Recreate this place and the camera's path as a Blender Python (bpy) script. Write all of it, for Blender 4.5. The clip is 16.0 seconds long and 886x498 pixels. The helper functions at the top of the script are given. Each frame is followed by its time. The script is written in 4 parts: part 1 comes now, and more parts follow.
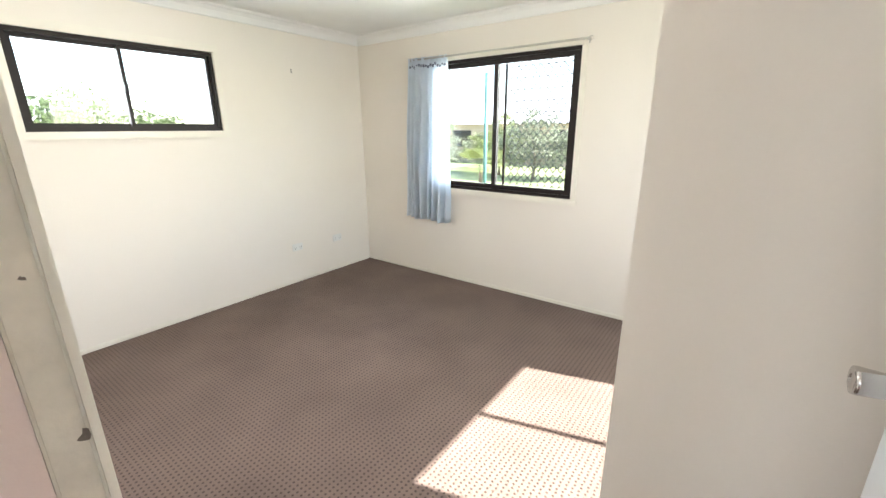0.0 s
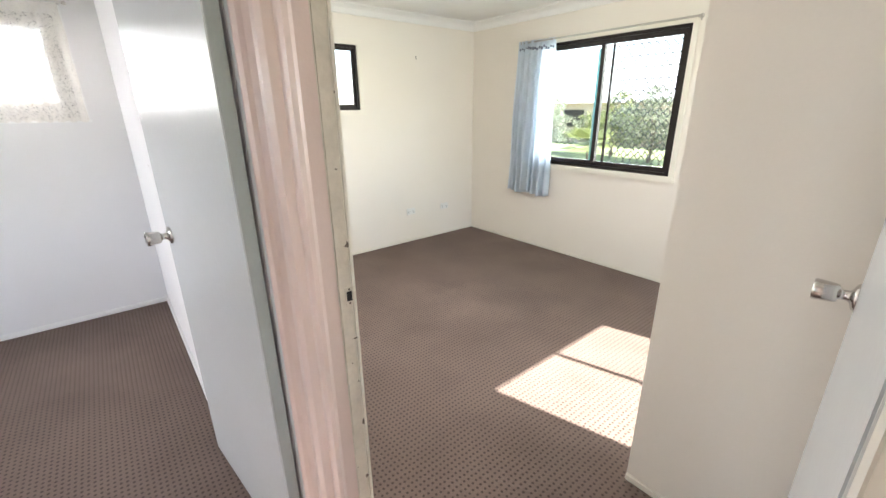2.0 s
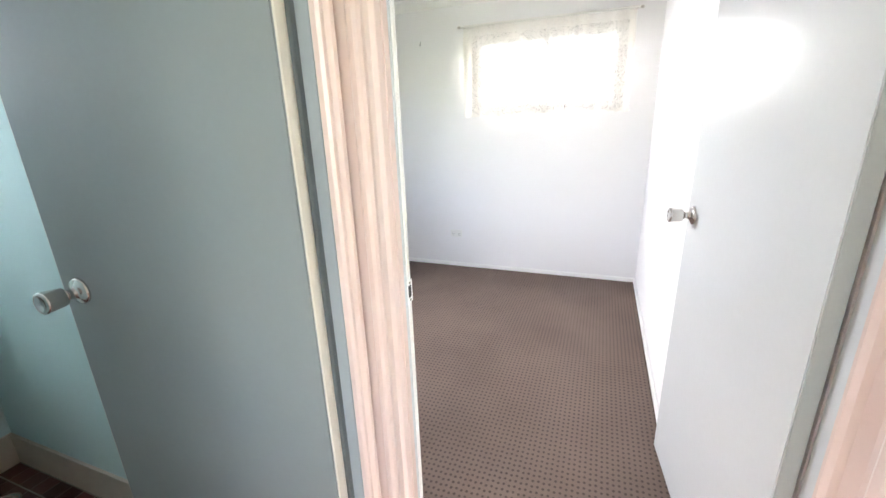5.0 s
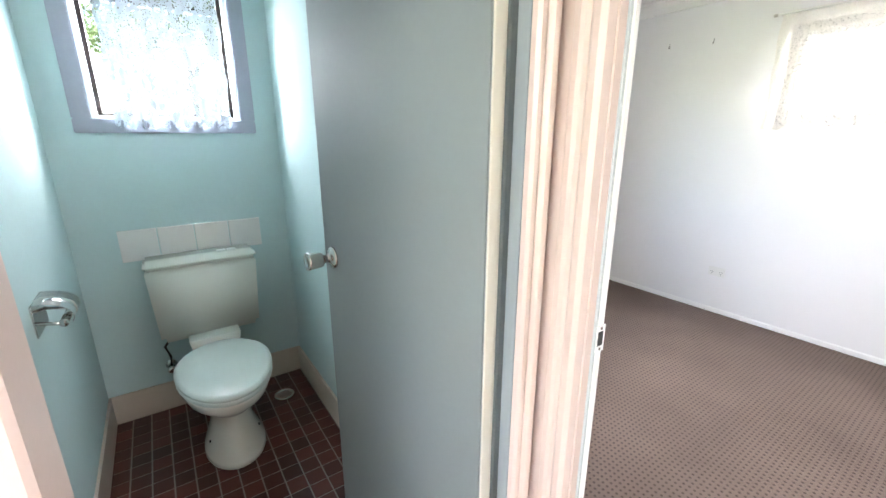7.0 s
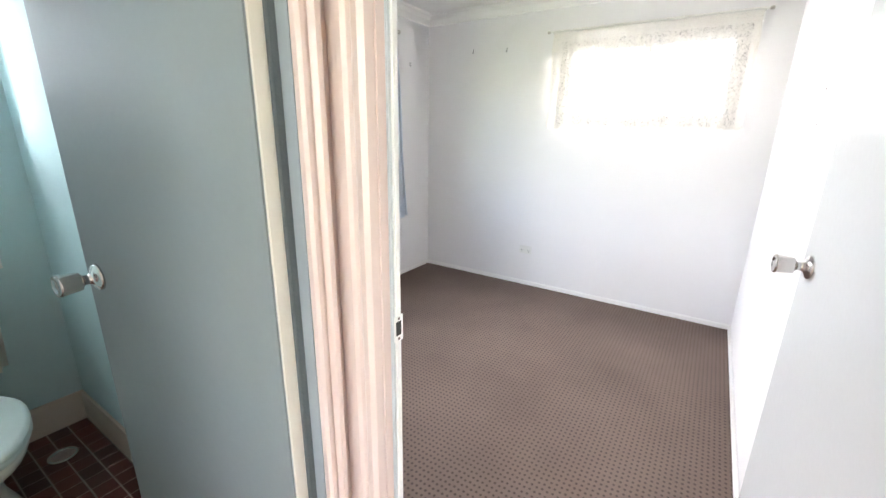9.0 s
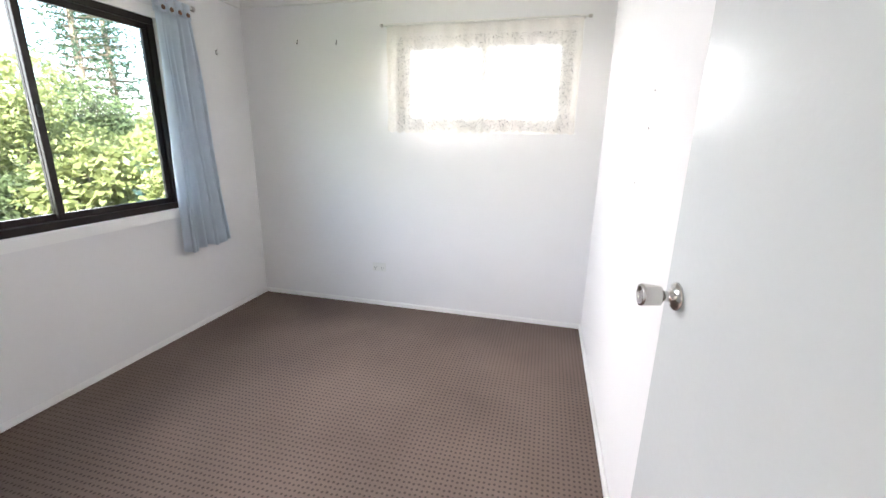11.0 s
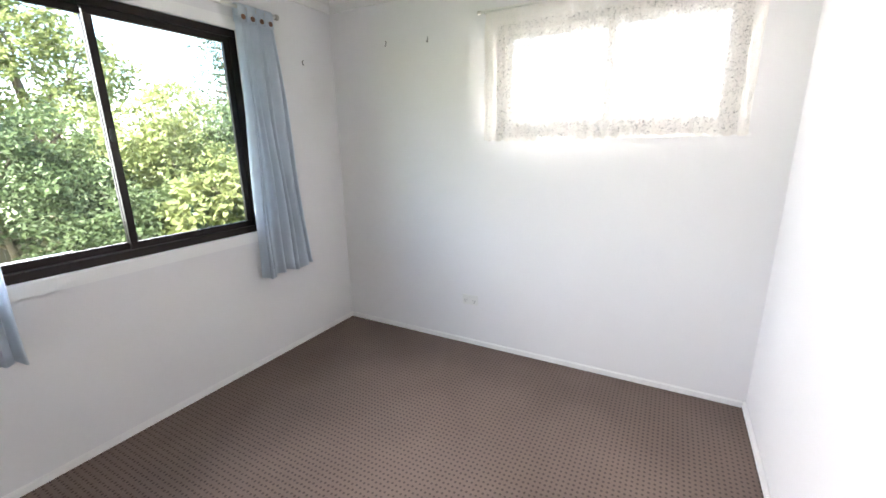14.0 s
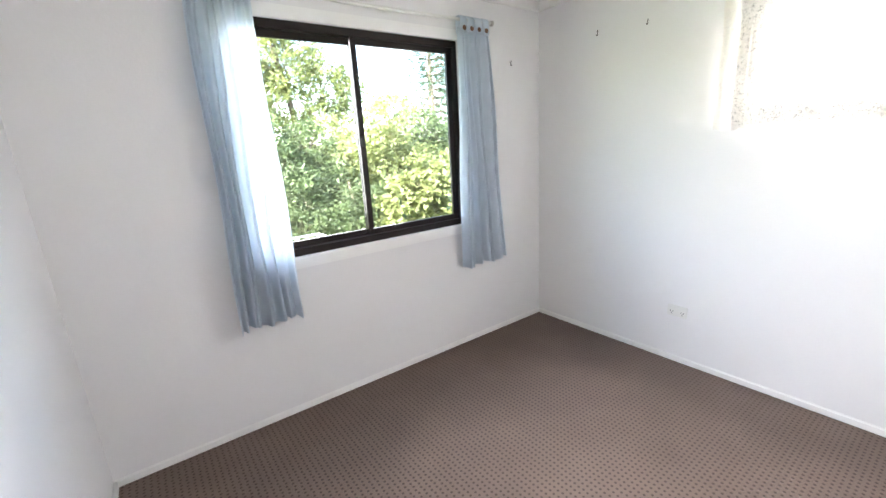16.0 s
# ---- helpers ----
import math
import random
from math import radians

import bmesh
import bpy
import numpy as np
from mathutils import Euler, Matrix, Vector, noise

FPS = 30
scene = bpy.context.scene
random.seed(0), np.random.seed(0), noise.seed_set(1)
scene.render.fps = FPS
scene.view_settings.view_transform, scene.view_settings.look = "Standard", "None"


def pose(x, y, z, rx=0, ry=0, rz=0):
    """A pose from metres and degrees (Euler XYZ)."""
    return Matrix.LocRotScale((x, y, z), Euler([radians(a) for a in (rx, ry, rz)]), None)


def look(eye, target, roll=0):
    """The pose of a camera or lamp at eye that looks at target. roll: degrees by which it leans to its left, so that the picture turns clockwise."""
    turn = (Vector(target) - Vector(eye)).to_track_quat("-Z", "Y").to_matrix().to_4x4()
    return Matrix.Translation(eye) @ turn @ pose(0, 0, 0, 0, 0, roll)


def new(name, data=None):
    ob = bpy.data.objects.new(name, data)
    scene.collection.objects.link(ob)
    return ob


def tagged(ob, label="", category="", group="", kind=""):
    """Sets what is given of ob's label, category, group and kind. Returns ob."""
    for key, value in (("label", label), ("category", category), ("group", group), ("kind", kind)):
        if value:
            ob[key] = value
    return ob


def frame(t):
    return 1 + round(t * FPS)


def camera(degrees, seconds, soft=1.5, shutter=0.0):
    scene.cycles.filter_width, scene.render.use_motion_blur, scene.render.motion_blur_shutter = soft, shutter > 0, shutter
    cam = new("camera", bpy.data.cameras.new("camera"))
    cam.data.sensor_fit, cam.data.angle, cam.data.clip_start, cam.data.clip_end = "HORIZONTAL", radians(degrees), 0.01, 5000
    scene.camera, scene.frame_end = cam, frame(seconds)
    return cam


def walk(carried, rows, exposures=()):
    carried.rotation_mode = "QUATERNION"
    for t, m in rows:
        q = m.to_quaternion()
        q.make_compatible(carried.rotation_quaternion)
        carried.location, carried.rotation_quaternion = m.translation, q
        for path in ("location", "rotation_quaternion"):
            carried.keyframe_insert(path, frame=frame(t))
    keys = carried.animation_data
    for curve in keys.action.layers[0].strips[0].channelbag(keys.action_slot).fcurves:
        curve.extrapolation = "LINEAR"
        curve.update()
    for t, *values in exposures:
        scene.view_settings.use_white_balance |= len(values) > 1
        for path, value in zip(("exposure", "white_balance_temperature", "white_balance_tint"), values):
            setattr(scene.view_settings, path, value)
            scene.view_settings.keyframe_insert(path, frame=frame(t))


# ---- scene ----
cam = camera(94.6, 16.0)
PATH = [
    (0, (3.498, -3.267, 1.489), (2.362, -1.722, 0.923), -0.3),
    (0.5, (3.537, -3.334, 1.496), (2.401, -1.793, 0.917), -0.1),
    (1, (3.639, -3.452, 1.491), (2.459, -1.955, 0.886), -0.2),
    (1.5, (3.731, -3.553, 1.475), (2.44, -2.16, 0.849), -0.1),
    (2, (3.839, -3.605, 1.484), (2.37, -2.413, 0.835), -0.6),
    (2.5, (3.902, -3.609, 1.476), (2.248, -2.699, 0.816), -0.8),
    (3, (3.945, -3.632, 1.472), (2.149, -3.06, 0.804), -1.3),
    (3.5, (3.943, -3.661, 1.466), (2.073, -3.424, 0.797), -1.7),
    (4, (3.899, -3.692, 1.47), (2.015, -3.753, 0.801), -2.2),
    (4.3, (3.84, -3.709, 1.471), (1.968, -3.957, 0.811), -2.4),
    (4.5, (3.784, -3.724, 1.477), (1.93, -4.09, 0.821), -2.5),
    (5, (3.684, -3.786, 1.39), (1.904, -4.478, 0.796), -1.9),
    (7.5, (3.542, -3.773, 1.385), (2.502, -5.393, 0.842), 0.0),
    (8, (3.528, -3.764, 1.385), (2.319, -5.262, 0.844), 0.3),
    (8.5, (3.499, -3.761, 1.379), (2.072, -5.053, 0.836), 0.6),
    (9, (3.478, -3.729, 1.385), (1.865, -4.774, 0.829), 1.0),
    (9.5, (3.439, -3.699, 1.379), (1.693, -4.498, 0.819), 1.2),
    (10, (3.376, -3.693, 1.372), (1.547, -4.269, 0.803), 1.3),
    (10.1, (3.357, -3.697, 1.372), (1.516, -4.228, 0.798), 1.4),
    (12.5, (2.457, -3.868, 1.402), (0.572, -4.334, 0.923), 0.4),
    (13, (2.434, -3.862, 1.403), (0.589, -4.462, 0.915), -0.1),
    (13.5, (2.439, -3.887, 1.412), (0.659, -4.65, 0.913), -0.5),
    (14, (2.461, -3.915, 1.413), (0.769, -4.856, 0.912), -1.0),
    (14.5, (2.484, -3.93, 1.417), (0.906, -5.052, 0.915), -1.4),
    (15, (2.49, -3.943, 1.438), (1.061, -5.247, 0.928), -2.0),
    (15.5, (2.513, -3.958, 1.441), (1.242, -5.417, 0.935), -2.8),
    (16, (2.555, -4.0, 1.426), (1.418, -5.57, 0.936), -3.4),
]
EXPOSURES = [(0, 2.8), (2.5, 2.85), (3.5, 3.1), (4.5, 3.3), (5.0, 3.4), (7.5, 3.6), (8.5, 3.55), (9.5, 3.3), (10.1, 3.25), (12.5, 3.0), (14.0, 3.15), (16, 3.5)]
walk(cam, [(t, look(eye, target, roll)) for t, eye, target, roll in PATH], EXPOSURES)

# ---- world, sun, window light ----
SUN_TO = Vector((1.0, 0.27, 0.865)).normalized()
world = bpy.data.worlds.new("sky")
scene.world = world
world.use_nodes = True
sky = world.node_tree.nodes.new("ShaderNodeTexSky")
sky.sky_type, sky.sun_disc = "NISHITA", False
sky.sun_elevation = math.asin(SUN_TO.z)
sky.sun_rotation = math.atan2(SUN_TO.x, SUN_TO.y)
back = world.node_tree.nodes["Background"]
back.inputs["Strength"].default_value = 0.15
world.node_tree.links.new(sky.outputs[0], back.inputs["Color"])
sun = new("sun", bpy.data.lights.new("sun", "SUN"))
sun.data.energy, sun.data.angle, sun.data.color = 5.0, radians(0.5), (1.0, 0.965, 0.91)
sun.matrix_world = look(SUN_TO * 20, (0, 0, 0))


def window_light(name, x, y, z, rz, w, h, watts, color=(1.0, 0.955, 0.99), spread=140, tilt=0.0):
    """Daylight in a window's opening, shining inwards; rz turns it as the window."""
    lamp = new(name, bpy.data.lights.new(name, "AREA"))
    lamp.data.shape, lamp.data.size, lamp.data.size_y = "RECTANGLE", w, h
    lamp.data.energy, lamp.data.color, lamp.data.spread = watts / 6, color, radians(spread)
    lamp.matrix_world = pose(x, y, z, 0, 0, rz) @ pose(0, 0.108 + tilt * 0.0055, tilt * 0.002, -90 + tilt, 0, 0)
    return lamp


window_light("light_window_high", 0, -2.11, 1.77, 90, 1.1, 0.52, 16, (0.95, 0.97, 1.0))
window_light("light_window_north", 1.68, 0, 1.5, 0, 1.3, 1.05, 38, (1.0, 0.96, 0.97), spread=100)
window_light("light_window_lace", 0, -4.27, 1.75, 90, 1.15, 0.55, 116, spread=170, tilt=22)
window_light("light_window_garden", 1.56, -6.18, 1.47, 180, 1.1, 1.05, 21, spread=100, tilt=22)
window_light("light_window_toilet", 3.45, -6.12, 1.72, 180, 0.55, 0.5, 36, (0.92, 0.94, 1.0), tilt=28)
window_light("light_window_east", 5.05, -0.94, 1.5, -90, 1.1, 1.05, 22, (0.93, 0.97, 1.0))
window_light("light_window_living", 5.05, -3.0, 1.5, -90, 1.2, 1.05, 5)


# ---- materials ----
def mat(name, color, rough=0.6, metal=0.0, var=0.06, scale=6.0, fine=120.0, bump=0.02, spec=0.5, dist=0.01):
    m = bpy.data.materials.new(name)
    m.use_nodes = True
    nt = m.node_tree
    n, l = nt.nodes, nt.links
    b = n["Principled BSDF"]
    co = n.new("ShaderNodeTexCoord")
    n1, n2 = n.new("ShaderNodeTexNoise"), n.new("ShaderNodeTexNoise")
    n1.inputs["Scale"].default_value, n1.inputs["Detail"].default_value = scale, 6
    n2.inputs["Scale"].default_value, n2.inputs["Detail"].default_value = fine, 4
    l.new(co.outputs["Object"], n1.inputs["Vector"])
    l.new(co.outputs["Object"], n2.inputs["Vector"])
    mixf = n.new("ShaderNodeMath")
    mixf.operation = "MULTIPLY_ADD"
    l.new(n2.outputs["Fac"], mixf.inputs[0])
    mixf.inputs[1].default_value = 0.35
    l.new(n1.outputs["Fac"], mixf.inputs[2])
    ramp = n.new("ShaderNodeMapRange")
    ramp.inputs["From Min"].default_value, ramp.inputs["From Max"].default_value = 0.4, 0.95
    l.new(mixf.outputs[0], ramp.inputs["Value"])
    mx = n.new("ShaderNodeMix")
    mx.data_type = "RGBA"
    mx.inputs["A"].default_value = tuple(c * (1 - var) for c in color) + (1,)
    mx.inputs["B"].default_value = tuple(min(1, c * (1 + var)) for c in color) + (1,)
    l.new(ramp.outputs[0], mx.inputs["Factor"])
    l.new(mx.outputs["Result"], b.inputs["Base Color"])
    b.inputs["Roughness"].default_value, b.inputs["Metallic"].default_value = rough, metal
    b.inputs["Specular IOR Level"].default_value = spec
    bp = n.new("ShaderNodeBump")
    bp.inputs["Strength"].default_value, bp.inputs["Distance"].default_value = bump * 10, dist
    l.new(n2.outputs["Fac"], bp.inputs["Height"])
    l.new(bp.outputs[0], b.inputs["Normal"])
    return m


def carpet_mat():
    """Brown loop-pile carpet with rows of small sunken dimples."""
    m = mat("carpet", (0.183, 0.137, 0.117), 0.95, var=0.16, scale=2.2, fine=260, bump=0.03, spec=0.1)
    nt = m.node_tree
    n, l = nt.nodes, nt.links
    b = n["Principled BSDF"]
    geo = n.new("ShaderNodeNewGeometry")
    sep = n.new("ShaderNodeSeparateXYZ")
    l.new(geo.outputs["Position"], sep.inputs[0])

    def m2(op, a, v):
        q = n.new("ShaderNodeMath")
        q.operation = op
        for i, s in enumerate((a, v)):
            if isinstance(s, (int, float)):
                q.inputs[i].default_value = s
            else:
                l.new(s, q.inputs[i])
        return q.outputs[0]
    row = m2("DIVIDE", sep.outputs["Y"], PITCH_Y)
    odd = m2("MULTIPLY", m2("FLOORED_MODULO", m2("FLOOR", row, 0), 2), 0.12)
    col = m2("ADD", m2("DIVIDE", sep.outputs["X"], PITCH_X), odd)
    fx = m2("SUBTRACT", m2("FRACT", col, 0), 0.5)
    fy = m2("SUBTRACT", m2("FRACT", row, 0), 0.5)
    d = m2("SQRT", m2("ADD", m2("MULTIPLY", fx, fx), m2("MULTIPLY", m2("MULTIPLY", fy, fy), 0.7)), 0)
    dot = n.new("ShaderNodeMapRange")
    dot.inputs["From Min"].default_value, dot.inputs["From Max"].default_value = 0.10, 0.28
    l.new(d, dot.inputs["Value"])
    old = b.inputs["Base Color"].links[0].from_socket
    mul = n.new("ShaderNodeMix")
    mul.data_type, mul.blend_type = "RGBA", "MULTIPLY"
    l.new(old, mul.inputs["A"])
    tone = n.new("ShaderNodeMapRange")
    tone.inputs["To Min"].default_value = 0.46
    l.new(dot.outputs[0], tone.inputs["Value"])
    comb = n.new("ShaderNodeCombineColor")
    for i in range(3):
        l.new(tone.outputs[0], comb.inputs[i])
    l.new(comb.outputs[0], mul.inputs["B"])
    mul.inputs["Factor"].default_value = 1
    l.new(mul.outputs["Result"], b.inputs["Base Color"])
    bp = n.new("ShaderNodeBump")
    bp.inputs["Strength"].default_value, bp.inputs["Distance"].default_value = 0.7, 0.004
    l.new(dot.outputs[0], bp.inputs["Height"])
    l.new(b.inputs["Normal"].links[0].from_socket, bp.inputs["Normal"])
    l.new(bp.outputs[0], b.inputs["Normal"])
    return m


PITCH_X, PITCH_Y = 0.027, 0.0215


def glass_mat():
    m = bpy.data.materials.new("window_glass")
    m.use_nodes = True
    n, l = m.node_tree.nodes, m.node_tree.links
    n.remove(n["Principled BSDF"])
    tr, gl, fr, mx = (n.new("ShaderNodeBsdfTransparent"), n.new("ShaderNodeBsdfGlossy"), n.new("ShaderNodeLayerWeight"), n.new("ShaderNodeMixShader"))
    tr.inputs[0].default_value = (0.95, 0.97, 0.96, 1)
    gl.inputs["Roughness"].default_value = 0.02
    pw = n.new("ShaderNodeMath")
    pw.operation, pw.inputs[1].default_value = "POWER", 4.0
    sc = n.new("ShaderNodeMath")
    sc.operation, sc.inputs[1].default_value, sc.inputs[2].default_value = "MULTIPLY_ADD", 0.7, 0.025
    l.new(fr.outputs["Facing"], pw.inputs[0])
    l.new(pw.outputs[0], sc.inputs[0])
    l.new(sc.outputs[0], mx.inputs[0])
    l.new(tr.outputs[0], mx.inputs[1])
    l.new(gl.outputs[0], mx.inputs[2])
    l.new(mx.outputs[0], n["Material Output"].inputs[0])
    return m


def cloth_mat(name, color, see=0.45, holes=0.0, hole_scale=90.0):
    """Thin cloth that lets light through; holes > 0 makes lace."""
    m = mat(name, color, 0.9, var=0.05, scale=9, fine=500, bump=0.02, spec=0.15, dist=0.001)
    n, l = m.node_tree.nodes, m.node_tree.links
    b = n["Principled BSDF"]
    tl, mx = n.new("ShaderNodeBsdfTranslucent"), n.new("ShaderNodeMixShader")
    l.new(b.inputs["Base Color"].links[0].from_socket, tl.inputs[0])
    mx.inputs[0].default_value = see
    l.new(b.outputs[0], mx.inputs[1])
    l.new(tl.outputs[0], mx.inputs[2])
    out = mx.outputs[0]
    if holes > 0:
        tr, m3 = n.new("ShaderNodeBsdfTransparent"), n.new("ShaderNodeMixShader")
        co = n.new("ShaderNodeTexCoord")
        vo, no = n.new("ShaderNodeTexVoronoi"), n.new("ShaderNodeTexNoise")
        vo.inputs["Scale"].default_value = hole_scale
        no.inputs["Scale"].default_value = hole_scale / 4
        l.new(co.outputs["Object"], vo.inputs["Vector"])
        l.new(co.outputs["Object"], no.inputs["Vector"])
        ad = n.new("ShaderNodeMath")
        ad.operation = "MULTIPLY_ADD"
        l.new(no.outputs["Fac"], ad.inputs[0])
        ad.inputs[1].default_value = -0.9
        l.new(vo.outputs["Distance"], ad.inputs[2])
        lt = n.new("ShaderNodeMapRange")
        lt.inputs["From Min"].default_value, lt.inputs["From Max"].default_value = -0.22 + (0.5 - holes) * 0.3, -0.1 + (0.5 - holes) * 0.3
        l.new(ad.outputs[0], lt.inputs["Value"])
        l.new(lt.outputs[0], m3.inputs[0])
        l.new(tr.outputs[0], m3.inputs[1])
        l.new(out, m3.inputs[2])
        out = m3.outputs[0]
    l.new(out, n["Material Output"].inputs[0])
    return m


def leaf_mat(name, color):
    m = mat(name, color, 0.55, var=0.5, scale=1.2, fine=9, bump=0.0, spec=0.3)
    n, l = m.node_tree.nodes, m.node_tree.links
    b = n["Principled BSDF"]
    tl, mx = n.new("ShaderNodeBsdfTranslucent"), n.new("ShaderNodeMixShader")
    l.new(b.inputs["Base Color"].links[0].from_socket, tl.inputs[0])
    mx.inputs[0].default_value = 0.4
    l.new(b.outputs[0], mx.inputs[1])
    l.new(tl.outputs[0], mx.inputs[2])
    l.new(mx.outputs[0], n["Material Output"].inputs[0])
    return m


CREAM = mat("cream_wall_paint", (0.80, 0.755, 0.685), 0.62, var=0.02, scale=1.5, fine=90, bump=0.006, spec=0.3)
WHITE_WALL = mat("white_wall_paint", (0.81, 0.805, 0.81), 0.85, var=0.02, scale=1.5, fine=90, bump=0.006, spec=0.2)
AQUA = mat("aqua_wall_paint", (0.55, 0.69, 0.69), 0.8, var=0.04, scale=1.6, fine=70, bump=0.006, spec=0.2)
CEIL = mat("ceiling_paint", (0.82, 0.82, 0.80), 0.8, var=0.02, bump=0.01)
TRIM_CREAM = mat("cream_gloss_trim", (0.80, 0.765, 0.68), 0.35, var=0.03, bump=0.004)
TRIM_WHITE = mat("white_gloss_trim", (0.88, 0.88, 0.87), 0.35, var=0.03, bump=0.004)
PEACH = mat("peach_gloss_trim", (0.74, 0.60, 0.55), 0.32, var=0.03, scale=4, bump=0.004)
BLUEGREY = mat("blue_grey_jamb_paint", (0.33, 0.37, 0.40), 0.35, var=0.04, bump=0.004)
DOOR_WHITE = mat("white_satin_door_paint", (0.66, 0.69, 0.70), 0.24, var=0.02, scale=2, fine=60, bump=0.004, spec=0.5)
# darker than DOOR_WHITE: the toilet door's dim light is put into the colour
DOOR_DIM = mat("dimmed_satin_door_paint", (0.265, 0.295, 0.30), 0.55, var=0.04, scale=2, fine=60, bump=0.004)
MAUVE = mat("mauve_grey_frame_paint", (0.36, 0.37, 0.44), 0.4, var=0.06, bump=0.004)
BRONZE = mat("dark_bronze_aluminium", (0.014, 0.009, 0.008), 0.4, var=0.1, bump=0.002, spec=0.3)
CHROME = mat("brushed_chrome", (0.62, 0.60, 0.58), 0.14, 1.0, var=0.05, fine=300, bump=0.003)
STEEL = mat("dull_steel_rod", (0.55, 0.53, 0.5), 0.4, 1.0, var=0.05)
CHINA = mat("white_vitreous_china", (0.84, 0.83, 0.76), 0.12, var=0.015, bump=0.0)
SEAT = mat("pale_plastic_seat", (0.74, 0.80, 0.76), 0.28, var=0.02, bump=0.001)
WALL_TILE = mat("white_glazed_tile", (0.80, 0.78, 0.76), 0.1, var=0.02, bump=0.0)
SKIRT_TILE = mat("beige_skirting_tile", (0.60, 0.52, 0.44), 0.3, var=0.06, scale=8, bump=0.003)
GROUT = mat("grey_grout", (0.30, 0.25, 0.22), 0.9, var=0.15, scale=30)
RUBBER = mat("black_rubber", (0.02, 0.02, 0.02), 0.6, var=0.1)
PLASTIC = mat("white_plastic", (0.76, 0.76, 0.73), 0.35, var=0.01, bump=0.001)
BLUE = cloth_mat("pale_blue_curtain_cloth", (0.78, 0.84, 0.90), 0.6)
HEAD_CLOTH = cloth_mat("dark_patterned_heading_cloth", (0.22, 0.24, 0.30), 0.2)
LACE = cloth_mat("cream_lace", (0.82, 0.79, 0.75), 0.015, 0.55, 260)
LACE_SOFT = cloth_mat("white_lace", (0.66, 0.70, 0.78), 0.012, 0.45, 110)
BUTTON = mat("brown_wooden_button", (0.20, 0.10, 0.06), 0.45, var=0.2)
GALV = mat("dull_aluminium_mesh", (0.10, 0.10, 0.10), 0.5, 0.2, var=0.1)
# shade on the white door's edges, put into their colour as grey
EDGE_SHADE = mat("shaded_door_edge_grey", (0.40, 0.43, 0.42), 0.4, var=0.05, bump=0.004)
JAMB_PALE = mat("pale_blue_grey_jamb_paint", (0.62, 0.65, 0.67), 0.35, var=0.04, bump=0.004)
# colour of the shade in the gap at the toilet door's hinge
GAP_SHADE = mat("door_gap_shade_grey", (0.10, 0.12, 0.125), 0.5, var=0.1)
GLASS = glass_mat()
CARPET = carpet_mat()
# front shrubs' leaves, paled: the hazy glare outside is put into the colour
LEAF_GLARE = leaf_mat("glare_paled_leaves", (0.24, 0.26, 0.18))
GRASS_MAT = mat("lawn", (0.20, 0.23, 0.10), 0.9, var=0.4, scale=0.6, fine=25, bump=0.05)
BARK = mat("bark", (0.16, 0.12, 0.09), 0.9, var=0.3, scale=8, fine=40, bump=0.05)
TEAL = mat("teal_steel_fence", (0.06, 0.15, 0.14), 0.45, var=0.1, scale=2)
PALE_WOOD = mat("weathered_paling", (0.17, 0.145, 0.12), 0.9, var=0.25, scale=5, fine=40, bump=0.03)
WHITE_STEEL = mat("white_coated_steel", (0.8, 0.8, 0.8), 0.4, var=0.03)
LEAF_A = leaf_mat("yellow_green_leaves", (0.21, 0.235, 0.09))
LEAF_B = leaf_mat("green_leaves", (0.10, 0.135, 0.06))
LEAF_C = leaf_mat("dark_conifer_needles", (0.05, 0.09, 0.055))
SCUFF = mat("bare_scuffed_timber", (0.16, 0.13, 0.11), 0.8, var=0.3, scale=60)
ROOF = mat("pale_roof_sheet", (0.55, 0.55, 0.56), 0.5, var=0.1)
BRICKWORK = mat("pale_brick", (0.50, 0.38, 0.30), 0.85, var=0.15, scale=8, fine=30, bump=0.02)


# ---- mesh helpers ----
def finish(name, bm, m, smooth=False, parent=None):
    me = bpy.data.meshes.new(name)
    bm.normal_update()
    bm.to_mesh(me)
    bm.free()
    for p in me.polygons:
        p.use_smooth = smooth
    me.materials.append(m)
    ob = new(name, me)
    if parent:
        ob.parent = parent
    return ob


def add_box(bm, x0, x1, y0, y1, z0, z1, bevel=0.0):
    r = bmesh.ops.create_cube(bm, size=1)
    vs = r["verts"]
    for v in vs:
        v.co = Vector(((x0 + x1) / 2 + v.co.x * (x1 - x0), (y0 + y1) / 2 + v.co.y * (y1 - y0), (z0 + z1) / 2 + v.co.z * (z1 - z0)))
    if bevel:
        es = list({e for v in vs for e in v.link_edges})
        bmesh.ops.bevel(bm, geom=es, offset=bevel, segments=2, affect="EDGES", clamp_overlap=True)


def box(name, x0, x1, y0, y1, z0, z1, m, bevel=0.0, parent=None):
    bm = bmesh.new()
    add_box(bm, x0, x1, y0, y1, z0, z1, bevel)
    return finish(name, bm, m, False, parent)


def boxes(name, lst, m, bevel=0.0, parent=None):
    bm = bmesh.new()
    for b in lst:
        add_box(bm, *b, bevel)
    return finish(name, bm, m, False, parent)


